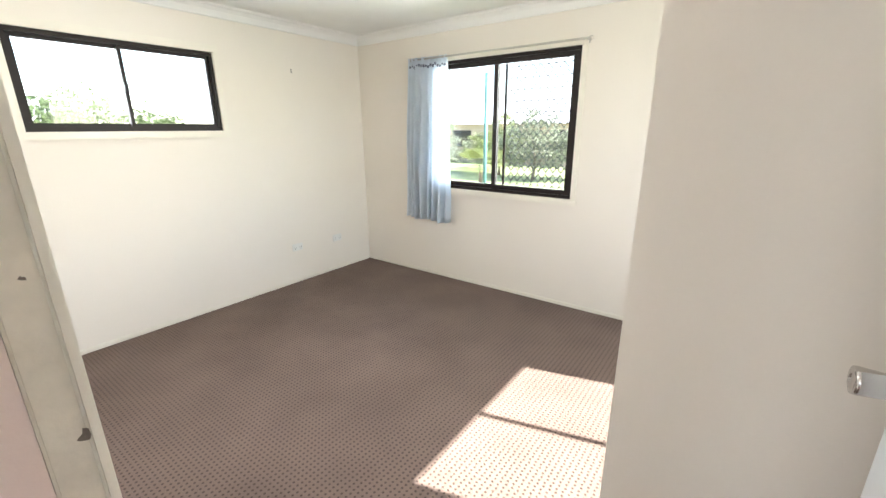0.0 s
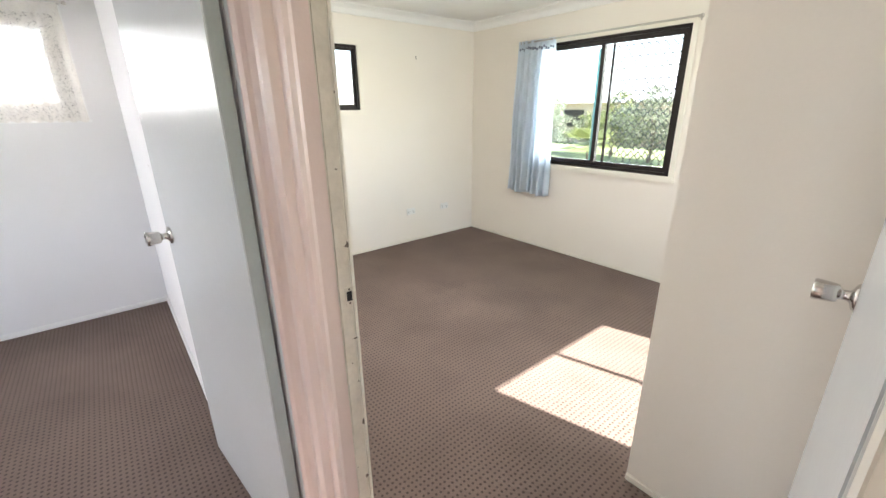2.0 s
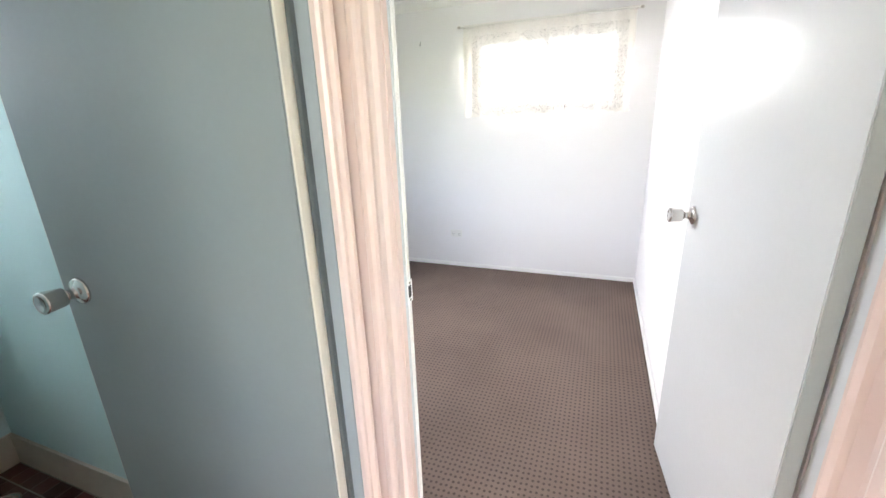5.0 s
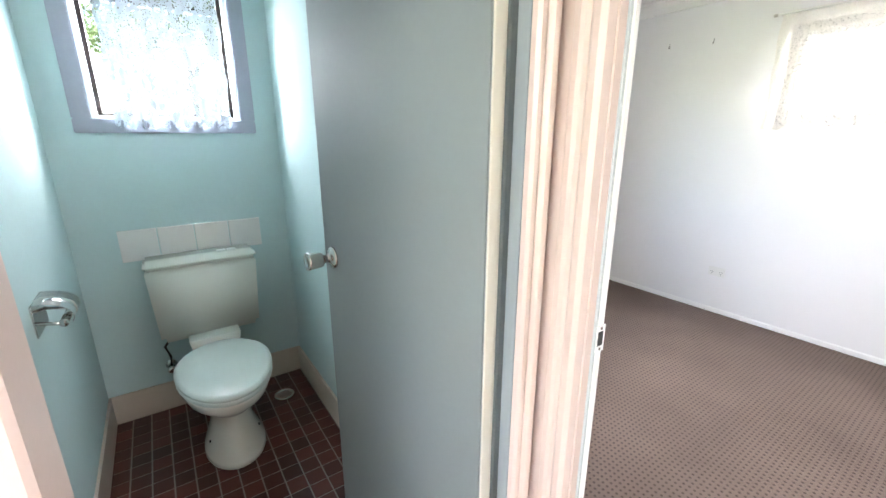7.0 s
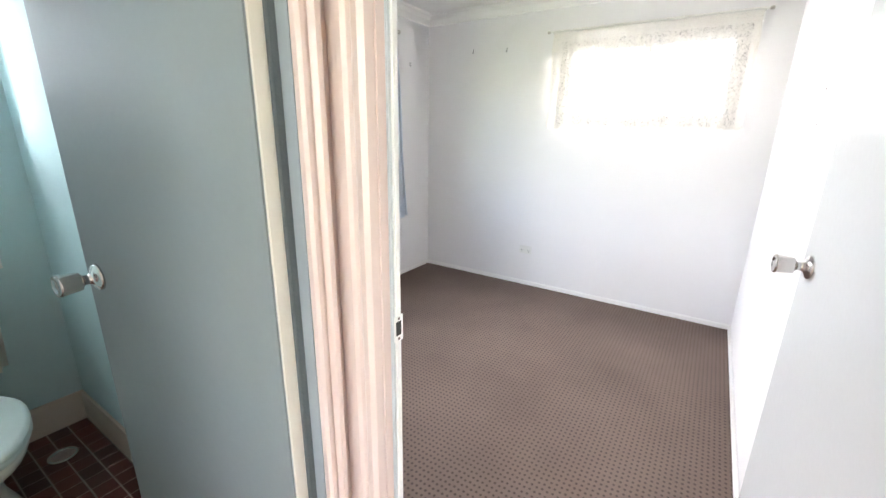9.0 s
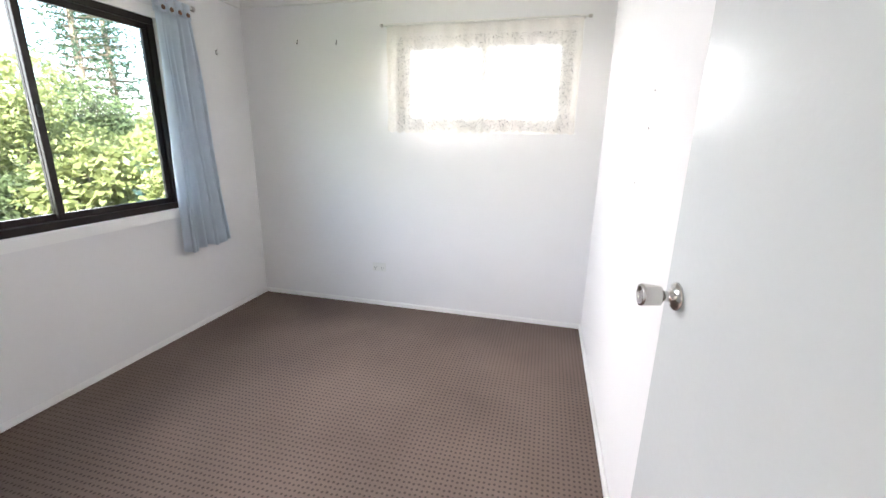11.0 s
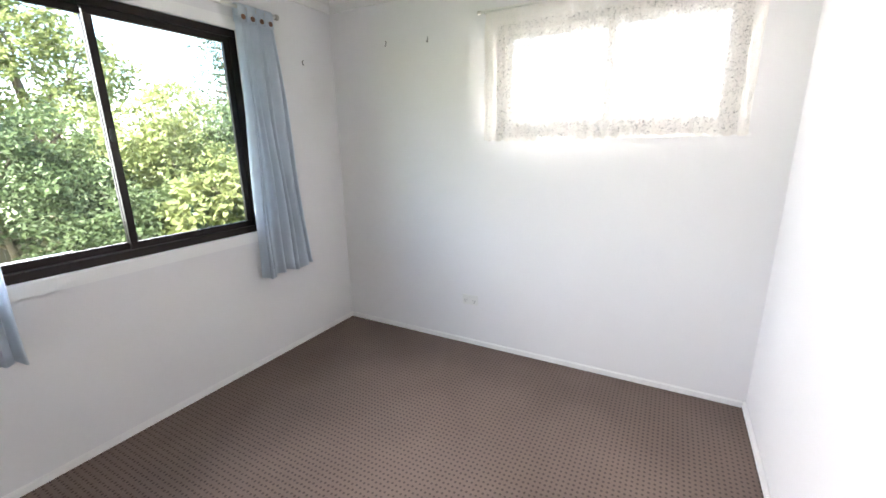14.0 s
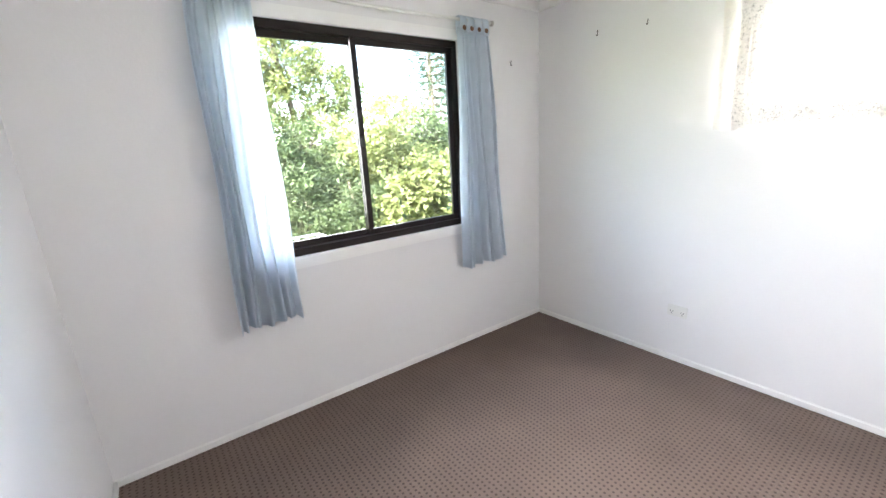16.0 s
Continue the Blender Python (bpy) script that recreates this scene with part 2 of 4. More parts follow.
def tube(bm, pts, radii, sides=10, caps=True):
    """A swept round bar through pts."""
    rings = []
    pts = [Vector(p) for p in pts]
    if not isinstance(radii, (list, tuple)):
        radii = [radii] * len(pts)
    for i, p in enumerate(pts):
        d = (pts[min(i + 1, len(pts) - 1)] - pts[max(i - 1, 0)]).normalized()
        q = d.to_track_quat("Z", "Y")
        rings.append([bm.verts.new(p + q @ Vector((radii[i] * math.cos(a), radii[i] * math.sin(a), 0)))
                      for a in (2 * math.pi * k / sides for k in range(sides))])
    for a, b in zip(rings, rings[1:]):
        for k in range(sides):
            bm.faces.new((a[k], a[(k + 1) % sides], b[(k + 1) % sides], b[k]))
    if caps:
        bm.faces.new(list(reversed(rings[0])))
        bm.faces.new(rings[-1])


def profile_bar(bm, prof, a, b, along, base):
    """A moulding: prof is a list of (u, w); u runs across the board, w out from the wall. along/base map (u, w, s) to the world."""
    r0 = [bm.verts.new(base(u, w, a)) for u, w in prof]
    r1 = [bm.verts.new(base(u, w, b)) for u, w in prof]
    k = len(prof)
    for i in range(k):
        bm.faces.new((r0[i], r0[(i + 1) % k], r1[(i + 1) % k], r1[i]))
    bm.faces.new(list(reversed(r0)))
    bm.faces.new(r1)
    bmesh.ops.recalc_face_normals(bm, faces=bm.faces[:])


def structure(ob, label, category):
    return tagged(ob, label, category, kind="structure")


def wall(name, axis, c0, c1, a0, a1, m, label, holes=(), z0=0.0, z1=2.4):
    """A wall of thickness c0..c1 across axis ('x' or 'y'), from a0 to a1 along the other; holes are (a0, a1, z0, z1)."""
    bm = bmesh.new()

    def put(p, q, r, s):
        if q - p > 1e-4 and s - r > 1e-4:
            if axis == "x":
                add_box(bm, c0, c1, p, q, r, s)
            else:
                add_box(bm, p, q, c0, c1, r, s)
    at = a0
    for h0, h1, hz0, hz1 in sorted(holes):
        put(at, h0, z0, z1)
        put(h0, h1, z0, hz0)
        put(h0, h1, hz1, z1)
        at = h1
    put(at, a1, z0, z1)
    return structure(finish(name, bm, m), label, "wall")


# ---- large structure ----
W = 0.12
HIGH = (-2.695, -1.527, 1.48, 2.062)
NORTH = (0.98, 2.38, 0.93, 2.072)
LACEW = (-4.895, -3.665, 1.44, 2.075)
GARDEN = (0.78, 2.18, 0.893, 2.055)
TOILETW = (3.16, 3.735, 1.45, 2.03)
EASTW = (-1.56, -0.34, 0.93, 2.27)
LIVING = (-3.64, -2.42, 0.93, 2.235)
XE = 5.05
wall("wall_west_bedroom", "x", -W, 0, -3.31, W, CREAM, "cream painted plasterboard outer wall", [HIGH])
wall("wall_north_bedroom", "y", 0, W, 0, XE + W, CREAM, "cream painted plasterboard wall with window", [NORTH])
wall("wall_west_white", "x", -W, 0, -6.3, -3.31, WHITE_WALL, "white painted wall with picture hooks", [LACEW])
wall("wall_south_white", "y", -6.3, -6.18, 0, 2.93, WHITE_WALL, "white painted wall under a garden window", [GARDEN])
wall("wall_south_toilet", "y", -6.3, -6.12, 2.93, 4.02, AQUA, "aqua painted toilet wall", [TOILETW])
wall("wall_partition_bedroom", "y", -3.31, -3.186, 0, 2.955, CREAM, "cream painted partition wall")
wall("wall_partition_recess", "y", -3.346, -3.31, 1.93, 2.80, WHITE_WALL, "white painted wall behind the open door")
wall("wall_over_white_door", "y", -3.434, -3.311, 2.80, 3.04, PEACH, "peach painted wall above the doorway", z0=2.06)
wall("wall_partition_white", "y", -3.434, -3.31, 0, 1.93, WHITE_WALL, "white painted partition wall with old nail holes")
D2 = (-4.21, -3.434, 0.0, 2.06)
wall("wall_east_white", "x", 2.90, 2.94, -6.18, -3.434, WHITE_WALL, "white painted wall beside the doorway", [D2])
wall("wall_hall", "x", 2.957, 3.03, -4.32, -3.434, PEACH, "peach painted hall wall", [(-4.19, -3.434, 0.0, 2.06)])
wall("wall_toilet_west", "x", 2.957, 2.987, -6.12, -4.32, AQUA, "aqua painted toilet side wall")
wall("wall_toilet_east", "x", 3.905, 4.02, -6.12, -4.32, AQUA, "aqua painted toilet side wall")
wall("wall_toilet_front", "y", -4.32, -4.225, 3.03, XE, PEACH, "peach painted hall end wall", [(3.073, 3.70, 0.0, 2.06)])
wall("wall_door_side", "y", -3.31, -3.186, 3.87, 4.0, CREAM, "cream painted wall beside the doorway")
wall("wall_over_door", "y", -3.31, -3.186, 2.955, 3.87, CREAM, "cream painted wall above the doorway", z0=2.06)
wall("wall_nook", "x", 3.91, 4.0, -3.186, -2.18, CREAM, "cream painted wall behind the open door")
wall("wall_wing", "y", -2.18, -2.08, 3.295, XE, CREAM, "cream painted wing wall by the door")
wall("wall_east", "x", XE, XE + W, -6.3, 0, CREAM, "cream painted east wall with windows", [EASTW, LIVING])
wall("wall_south_living", "y", -6.3, -6.18, 4.02, XE, CREAM, "cream painted wall")
structure(box("floor_carpet", 0, XE, -4.27, 0, -0.12, 0, CARPET), "brown dimpled loop-pile carpet", "carpet")
structure(box("floor_carpet_white_room", 0, 2.93, -6.18, -4.27, -0.12, 0, CARPET), "brown dimpled loop-pile carpet", "carpet")
structure(box("floor_toilet", 2.93, XE, -6.18, -4.27, -0.12, -0.0018, GROUT), "grey grout bed under red tiles", "floor")
structure(box("ceiling", -W, XE + W, -6.3, W, 2.4, 2.5, CEIL), "flat white painted ceiling", "ceiling")
# unseen overhang, added to keep a sliver of sun off the west wall
structure(box("sun_block_eaves", -0.7, XE + W, 0.13, 0.75, 2.42, 2.52, CEIL), "unseen eaves added to block sun at the window", "eaves")


# ---- windows ----
def thing(name, m, label, category, group="", kind=""):
    e = new(name)
    e.matrix_world = m
    return tagged(e, label, category, group, kind)


def sliding_window(name, m, w, z0, z1, mull, trim_mat, label, trim=0.042, sill=0.05, frame_mat=None, frame_w=0.028, s=0.024):
    """Two-pane sliding window; local x along the wall, y outwards, the wall's inner face at y = 0, x = 0 the frame's centre."""
    root = thing(name, m, label, "window", kind="structure")
    fm = frame_mat or BRONZE
    h = w / 2
    f = frame_w
    boxes("frame", [(-h, h, 0.004, 0.07, z1 - f, z1), (-h, h, 0.002, 0.074, z0, z0 + f), (-h, -h + f, 0.004, 0.07, z0 + f, z1 - f), (h - f, h, 0.004, 0.07, z0 + f, z1 - f)], fm, 0.002, root)
    for k, (a, b, y) in enumerate(((-h + f, mull + s / 2, 0.05), (mull - s / 2, h - f, 0.028))):
        boxes("sash", [(a, b, y - 0.010, y + 0.010, z0 + f, z0 + f + s), (a, b, y - 0.010, y + 0.010, z1 - f - s, z1 - f),
                       (a, a + s, y - 0.010, y + 0.010, z0 + f + s, z1 - f - s), (b - s, b, y - 0.010, y + 0.010, z0 + f + s, z1 - f - s)], fm, 0.002, root)
        p = box("pane", a + s, b - s, y - 0.002, y + 0.002, z0 + f + s, z1 - f - s, GLASS, 0, root)
        p.visible_shadow = False
    box("latch", mull - 0.012, mull + 0.012, 0.004, 0.018, (z0 + z1) / 2 - 0.03, (z0 + z1) / 2 + 0.03, RUBBER, 0.004, root)
    t = trim
    boxes("trim", [(-h - t, h + t, -0.016, -0.001, z1, z1 + t + 0.012), (-h - t, -h, -0.014, -0.001, z0, z1), (h, h + t, -0.014, -0.001, z0, z1)], trim_mat, 0.003, root)
    box("sill", -h - t - 0.012, h + t + 0.012, -0.026, -0.001, z0 - sill, z0 - 0.001, trim_mat, 0.004, root)
    return root


def mid(a):
    return (a[0] + a[1]) / 2


sliding_window("window_1", pose(0, mid(HIGH), 0, 0, 0, 90), 1.168, HIGH[2], HIGH[3], -0.02, TRIM_CREAM, "high dark bronze aluminium sliding window")
north = sliding_window("window_2", pose(mid(NORTH), 0, 0), 1.4, NORTH[2], NORTH[3], -0.03, TRIM_CREAM, "dark bronze sliding window with security screen", s=0.04)
sliding_window("window_3", pose(0, mid(LACEW), 0, 0, 0, 90), 1.23, LACEW[2], LACEW[3], 0.017, TRIM_WHITE, "high sliding window behind lace curtain", trim=0.045, sill=0.018, frame_w=0.045, s=0.04)
sliding_window("window_4", pose(mid(GARDEN), -6.18, 0, 0, 0, 180), 1.4, GARDEN[2], GARDEN[3], 0.0, TRIM_WHITE, "wide dark bronze sliding window to the garden", trim=0.05, sill=0.062, frame_w=0.04, s=0.034)
sliding_window("window_6", pose(XE, mid(EASTW), 0, 0, 0, -90), 1.22, EASTW[2], EASTW[3], 0.0, TRIM_CREAM, "dark bronze sliding window in east wall")
sliding_window("window_7", pose(XE, mid(LIVING), 0, 0, 0, -90), 1.22, LIVING[2], LIVING[3], 0.0, TRIM_CREAM, "dark bronze sliding window in living room")


def security_screen(root, x0, x1, z0, z1, y):
    """Expanded diamond grille in a thin frame outside a window."""
    bm = bmesh.new()
    pw, ph, r = 0.066, 0.092, 0.0042
    nx, nz = int((x1 - x0) / pw) + 1, int((z1 - z0) / ph) + 1
    for i in range(nx):
        for j in range(nz):
            cx, cz = x0 + (i + 0.5) * pw, z0 + (j + 0.5) * ph
            for sx in (-1, 1):
                for sz in (-1, 1):
                    a, b = Vector((cx + sx * pw / 2, y, cz + sz * ph * 0.08)), Vector((cx + sx * pw * 0.1, y, cz + sz * ph / 2))
                    if x0 < a.x < x1 + 0.001 and z0 < b.z < z1:
                        tube(bm, [a, b], r, 4, False)
            if x0 < cx < x1:
                tube(bm, [(cx - pw * 0.12, y, cz + ph / 2), (cx + pw * 0.12, y, cz + ph / 2)], r * 1.5, 4, False)
    finish("grille", bm, GALV, False, root)
    boxes("screen_frame", [(x0 - 0.015, x1 + 0.015, y - 0.01, y + 0.01, z1, z1 + 0.02), (x0 - 0.015, x1 + 0.015, y - 0.01, y + 0.01, z0 - 0.02, z0),
                           (x0 - 0.02, x0, y - 0.01, y + 0.01, z0, z1), (x1, x1 + 0.02, y - 0.01, y + 0.01, z0, z1)], BRONZE, 0.002, root)


security_screen(north, 0.03, 0.64, 0.975, 2.03, 0.118)

# toilet window: painted timber frame, one pane with a top bar
tw = thing("window_5", pose(3.4475, -6.12, 0, 0, 0, 180), "small toilet window in mauve-grey painted timber frame", "window", kind="structure")
boxes("frame", [(-0.353, 0.353, -0.02, -0.001, 1.392, 1.45), (-0.353, 0.353, -0.02, -0.001, 2.03, 2.09), (-0.353, -0.2875, -0.02, -0.001, 1.45, 2.03), (0.2875, 0.353, -0.02, -0.001, 1.45, 2.03)], MAUVE, 0.004, tw)
boxes("stop", [(-0.2875, 0.2875, 0.0, 0.03, 1.45, 1.466), (-0.2875, -0.268, 0.0, 0.03, 1.466, 2.03), (0.268, 0.2875, 0.0, 0.03, 1.466, 2.03)], TRIM_WHITE, 0.003, tw)
boxes("sash", [(-0.268, 0.268, 0.035, 0.065, 1.452, 1.476), (-0.268, 0.268, 0.035, 0.065, 1.92, 1.945), (-0.268, 0.268, 0.035, 0.065, 2.005, 2.03), (-0.268, -0.25, 0.035, 0.065, 1.476, 2.005), (0.25, 0.268, 0.035, 0.065, 1.476, 2.005)], BRONZE, 0.002, tw)
pn = box("pane", -0.25, 0.25, 0.048, 0.052, 1.476, 2.005, GLASS, 0, tw)
pn.visible_shadow = False


# ---- trims ----
def skirting(name, axis, face, out, a0, a1, m, h=0.042, d=0.016):
    """Skirting on a wall face; out = +1 or -1 is the side that it stands on."""
    lo, hi = sorted((face + out * 0.001, face + out * d))
    bm = bmesh.new()
    if axis == "x":
        add_box(bm, lo, hi, a0, a1, 0.001, h, 0.006)
    else:
        add_box(bm, a0, a1, lo, hi, 0.001, h, 0.006)
    return structure(finish(name, bm, m), "low painted timber skirting board", "skirting")


skirting("baseboard_bedroom_west", "x", 0, 1, -3.18, -0.013, TRIM_CREAM, 0.038)
skirting("baseboard_bedroom_north", "y", 0, -1, 0.001, XE, TRIM_CREAM, 0.038)
skirting("baseboard_wing", "y", -2.18, -1, 3.295, 3.83, TRIM_CREAM, 0.038)
skirting("baseboard_white_west", "x", 0, 1, -6.167, -3.447, TRIM_WHITE)
skirting("baseboard_white_south", "y", -6.18, 1, 0.001, 2.899, TRIM_WHITE)
skirting("baseboard_white_north", "y", -3.434, -1, 0.001, 1.925, TRIM_WHITE)
skirting("baseboard_white_east", "x", 2.90, -1, -6.167, -4.22, TRIM_WHITE)


def cornice(name, pts, m):
    """Cove cornice round a room; pts are the inner corners, walked with the room on the left."""
    bm = bmesh.new()
    prof = [(0.0, 0.085), (0.012, 0.082), (0.016, 0.07), (0.03, 0.04), (0.055, 0.02), (0.078, 0.014), (0.085, 0.0), (0.0, 0.0)]
    n = len(pts)
    rings = []
    for i, p in enumerate(pts):
        p0, p1, p2 = Vector(pts[i - 1]), Vector(p), Vector(pts[(i + 1) % n])
        d1, d2 = (p1 - p0).normalized(), (p2 - p1).normalized()
        inward = Vector((-d1.y, d1.x)) + Vector((-d2.y, d2.x))
        rings.append([bm.verts.new((p1.x + inward.x * u, p1.y + inward.y * u, 2.399 - v)) for u, v in prof])
    for i in range(n):
        a, b = rings[i], rings[(i + 1) % n]
        for k in range(len(prof) - 1):
            bm.faces.new((a[k], b[k], b[k + 1], a[k + 1]))
    bmesh.ops.recalc_face_normals(bm, faces=bm.faces[:])
    return structure(finish(name, bm, m), "white plaster cove cornice", "cornice")


cornice("cornice_bedroom", [(0, -3.186), (3.84, -3.186), (3.84, -2.18), (3.295, -2.18), (3.295, -2.08), (XE, -2.08), (XE, 0), (0, 0)], CEIL)
cornice("cornice_white", [(0, -6.18), (2.90, -6.18), (2.90, -3.434), (0, -3.434)], CEIL)

# ---- door frames ----
ARCH = [(0.0, 0.0), (0.0, 0.010), (0.006, 0.016), (0.016, 0.017), (0.022, 0.012), (0.030, 0.011), (0.040, 0.019), (0.052, 0.021), (0.060, 0.015), (0.062, 0.0)]


def architrave(name, base, a, b, m, label):
    bm = bmesh.new()
    profile_bar(bm, ARCH, a, b, None, base)
    return structure(finish(name, bm, m), label, "architrave")


PL = "peach gloss painted moulded timber architrave"
# doorway to the white room: opening edge at y = -4.15 and the pillar's edge at y = -3.434
architrave("architrave_white_door", lambda u, w, s: (3.031 + w, -4.193 + u * 0.95, s), 0, 2.11, PEACH, PL)
architrave("architrave_toilet_door", lambda u, w, s: (3.092 - u * 0.66, -4.224 + w, s), 0, 2.11, PEACH, PL)
architrave("architrave_toilet_far", lambda u, w, s: (3.675 + u, -4.224 + w, s), 0, 2.11, PEACH, PL)
structure(boxes("jamb_white_door", [(2.998, 3.007, -4.19, -4.132, 0, 2.06), (2.974, 3.03, -4.131, -3.46, 2.042, 2.058)], JAMB_PALE, 0.002), "pale blue-grey painted door jamb", "door jamb")
structure(boxes("jamb_return", [(3.0072, 3.0305, -4.19, -4.1325, 0, 2.06)], PEACH, 0.003), "peach gloss painted edge of door jamb", "door jamb")
structure(boxes("stop_white_door", [(2.982, 2.998, -4.19, -4.131, 0, 2.05)], TRIM_WHITE, 0.003), "white painted door stop edge", "door stop")
structure(boxes("jamb_toilet_door", [(3.074, 3.092, -4.256, -4.224, 0, 2.04), (3.092, 3.68, -4.318, -4.224, 2.04, 2.06)], BLUEGREY, 0.002), "blue-grey painted door jamb", "door jamb")

structure(boxes("jamb_toilet_far", [(3.68, 3.70, -4.318, -4.224, 0, 2.04)], PEACH, 0.002), "peach gloss painted door jamb", "door jamb")
# added dark strip: the gap's shadow is put into its colour
structure(boxes("gap_shade_toilet_door", [(3.0922, 3.106, -4.2585, -4.250, 0, 2.04)], GAP_SHADE, 0.001), "dark strip standing in for the shadowed door gap", "door stop")

# the pillar between the two bedroom doorways
pillar = thing("pillar", pose(0, 0, 0), "peach moulded door post between two doorways", "door post", kind="structure")
bm = bmesh.new()
POST = [(2.853, -3.345), (2.860, -3.352), (2.872, -3.353), (2.884, -3.346), (2.892, -3.336), (2.915, -3.322), (2.935, -3.319), (2.945, -3.328), (2.955, -3.338), (2.970, -3.345), (2.990, -3.344), (3.006, -3.336),
        (3.014, -3.318), (3.028, -3.317), (3.040, -3.312), (3.043, -3.302), (3.036, -3.292), (2.99, -3.288), (2.957, -3.288), (2.957, -3.30), (2.853, -3.30)]
profile_bar(bm, POST, 0, 2.058, None, lambda u, w, s: (u, w, s))
finish("moulding", bm, PEACH, False, pillar)
box("jamb", 2.806, 2.8526, -3.346, -3.302, 0, 2.058, JAMB_PALE, 0.002, pillar)
DIRTY = mat("worn_cream_jamb_paint", (0.68, 0.63, 0.54), 0.45, var=0.14, scale=9, fine=60, bump=0.01)
boxes("jamb_return", [(2.957, 2.9835, -3.2875, -3.236, 0, 2.05)], PEACH, 0.003, pillar)
boxes("lining", [(2.957, 2.982, -3.2355, -3.20, 0, 2.05)], DIRTY, 0.003, pillar)
boxes("lining_edge", [(2.95, 2.979, -3.1995, -3.187, 0, 2.05)], TRIM_CREAM, 0.003, pillar)
structure(boxes("jamb_bedroom_far", [(3.852, 3.869, -3.31, -3.187, 0, 2.05), (2.982, 3.852, -3.31, -3.186, 2.042, 2.06)], TRIM_CREAM, 0.002), "cream painted door jamb", "door jamb")
bm = bmesh.new()
random.seed(5)
for z, y, a, b in ((1.18, -3.203, 0.008, 0.012), (0.80, -3.204, 0.004, 0.006), (0.66, -3.2, 0.006, 0.018), (0.93, -3.2, 0.016, 0.003), (0.86, -3.216, 0.003, 0.004), (0.47, -3.205, 0.008, 0.014), (0.52, -3.23, 0.003, 0.003), (0.33, -3.2, 0.006, 0.008), (1.36, -3.212, 0.004, 0.004), (1.52, -3.2, 0.003, 0.003)):
    vs = [bm.verts.new((2.9826, y + 0.7 * a * math.cos(k) * random.uniform(0.3, 1.3), z + 0.75 * b * math.sin(k) * random.uniform(0.3, 1.3))) for k in [i * math.pi / 4 for i in range(8)]]
    bm.faces.new(vs)
finish("scuffs", bm, SCUFF, False, pillar)


def strike_plate(name, m, paint):
    """Worn strike plate round a dark latch hole; local x across, y out of the jamb, z up."""
    root = thing(name, m, "worn metal strike plate with dark latch hole", "strike plate")
    boxes("plate", [(-0.011, -0.007, 0.0, 0.0012, -0.024, 0.024), (0.007, 0.011, 0.0, 0.0012, -0.024, 0.024), (-0.007, 0.007, 0.0, 0.0012, 0.013, 0.024), (-0.007, 0.007, 0.0, 0.0012, -0.024, -0.013)], paint, 0.0003, root)
    box("latch_hole", -0.007, 0.007, 0.0002, 0.0008, -0.013, 0.013, RUBBER, 0, root)
    for z in (0.0185, -0.0185):
        box("screw", -0.0025, 0.0025, 0.0012, 0.002, z - 0.0025, z + 0.0025, SCUFF, 0.0006, root)
    return root


strike_plate("strike_plate", pose(2.982, -3.208, 1.05, 0, 0, -90), DIRTY)
strike_plate("strike_plate", pose(2.992, -4.131, 1.063, 0, 0, 0), TRIM_WHITE)


# ---- doors ----
def lathe(name, prof, m, axis_m, parent, sides=24):
    bm = bmesh.new()
    rings = []
    for r, h in prof:
        rings.append([bm.verts.new(axis_m @ Vector((r * math.cos(2 * math.pi * k / sides), r * math.sin(2 * math.pi * k / sides), h))) for k in range(sides)])
    for a, b in zip(rings, rings[1:]):
        for k in range(sides):
            bm.faces.new((a[k], a[(k + 1) % sides], b[(k + 1) % sides], b[k]))
    bm.faces.new(list(reversed(rings[0])))
    bm.faces.new(rings[-1])
    bmesh.ops.recalc_face_normals(bm, faces=bm.faces[:])
    return finish(name, bm, m, True, parent)


KNOB = [(0.032, 0.0), (0.032, 0.004), (0.029, 0.008), (0.018, 0.012), (0.0125, 0.016), (0.0115, 0.028), (0.014, 0.032), (0.021, 0.036), (0.0225, 0.042), (0.0255, 0.074), (0.0245, 0.079), (0.018, 0.0795), (0.016, 0.077), (0.006, 0.077)]


def door(name, m, width, sides, paint, edge, label, height=2.02, z_knob=1.05):
    """A flush door leaf; local x from the hinge to the latch, thickness in y 0..0.036; sides: -1 or 1 for knobs on those faces."""
    root = thing(name, m, label, "door")
    box("leaf", 0, width, 0, 0.036, 0.012, height, paint, 0.003, root)
    boxes("edge_strip", [(width - 0.001, width + 0.003, 0.002, 0.034, 0.014, height - 0.002), (-0.003, 0.001, 0.002, 0.034, 0.014, height - 0.002)], edge, 0.001, root)
    for s in sides:
        at = pose(width - 0.062, 0.0 if s < 0 else 0.036, z_knob, 90 if s < 0 else -90, 0, 0)
        lathe("knob", KNOB, CHROME, at, root)
    for z in (0.25, 1.75):
        box("hinge", -0.008, 0.003, -0.006, 0.006, z - 0.04, z + 0.04, STEEL, 0.003, root)
    return root


# bedroom door against the nook wall, hall face seen
door("door_1", pose(3.848, -3.186, 0, 0, 0, 94.5) @ pose(0, -0.036, 0), 0.90, (1,), DOOR_WHITE, TRIM_WHITE, "white satin flush door standing wide open", z_knob=1.07)
# white room's door against the partition
door("door_2", pose(2.80, -3.351, 0, 0, 0, 186.5), 0.80, (1,), DOOR_WHITE, EDGE_SHADE, "white satin flush door open against the wall")
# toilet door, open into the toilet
door("door_3", pose(3.0925, -4.266, 0, 0, 0, -87.2), 0.70, (1,), DOOR_DIM, TRIM_CREAM, "satin flush door, its dimness in its colour, open into toilet", z_knob=1.04)


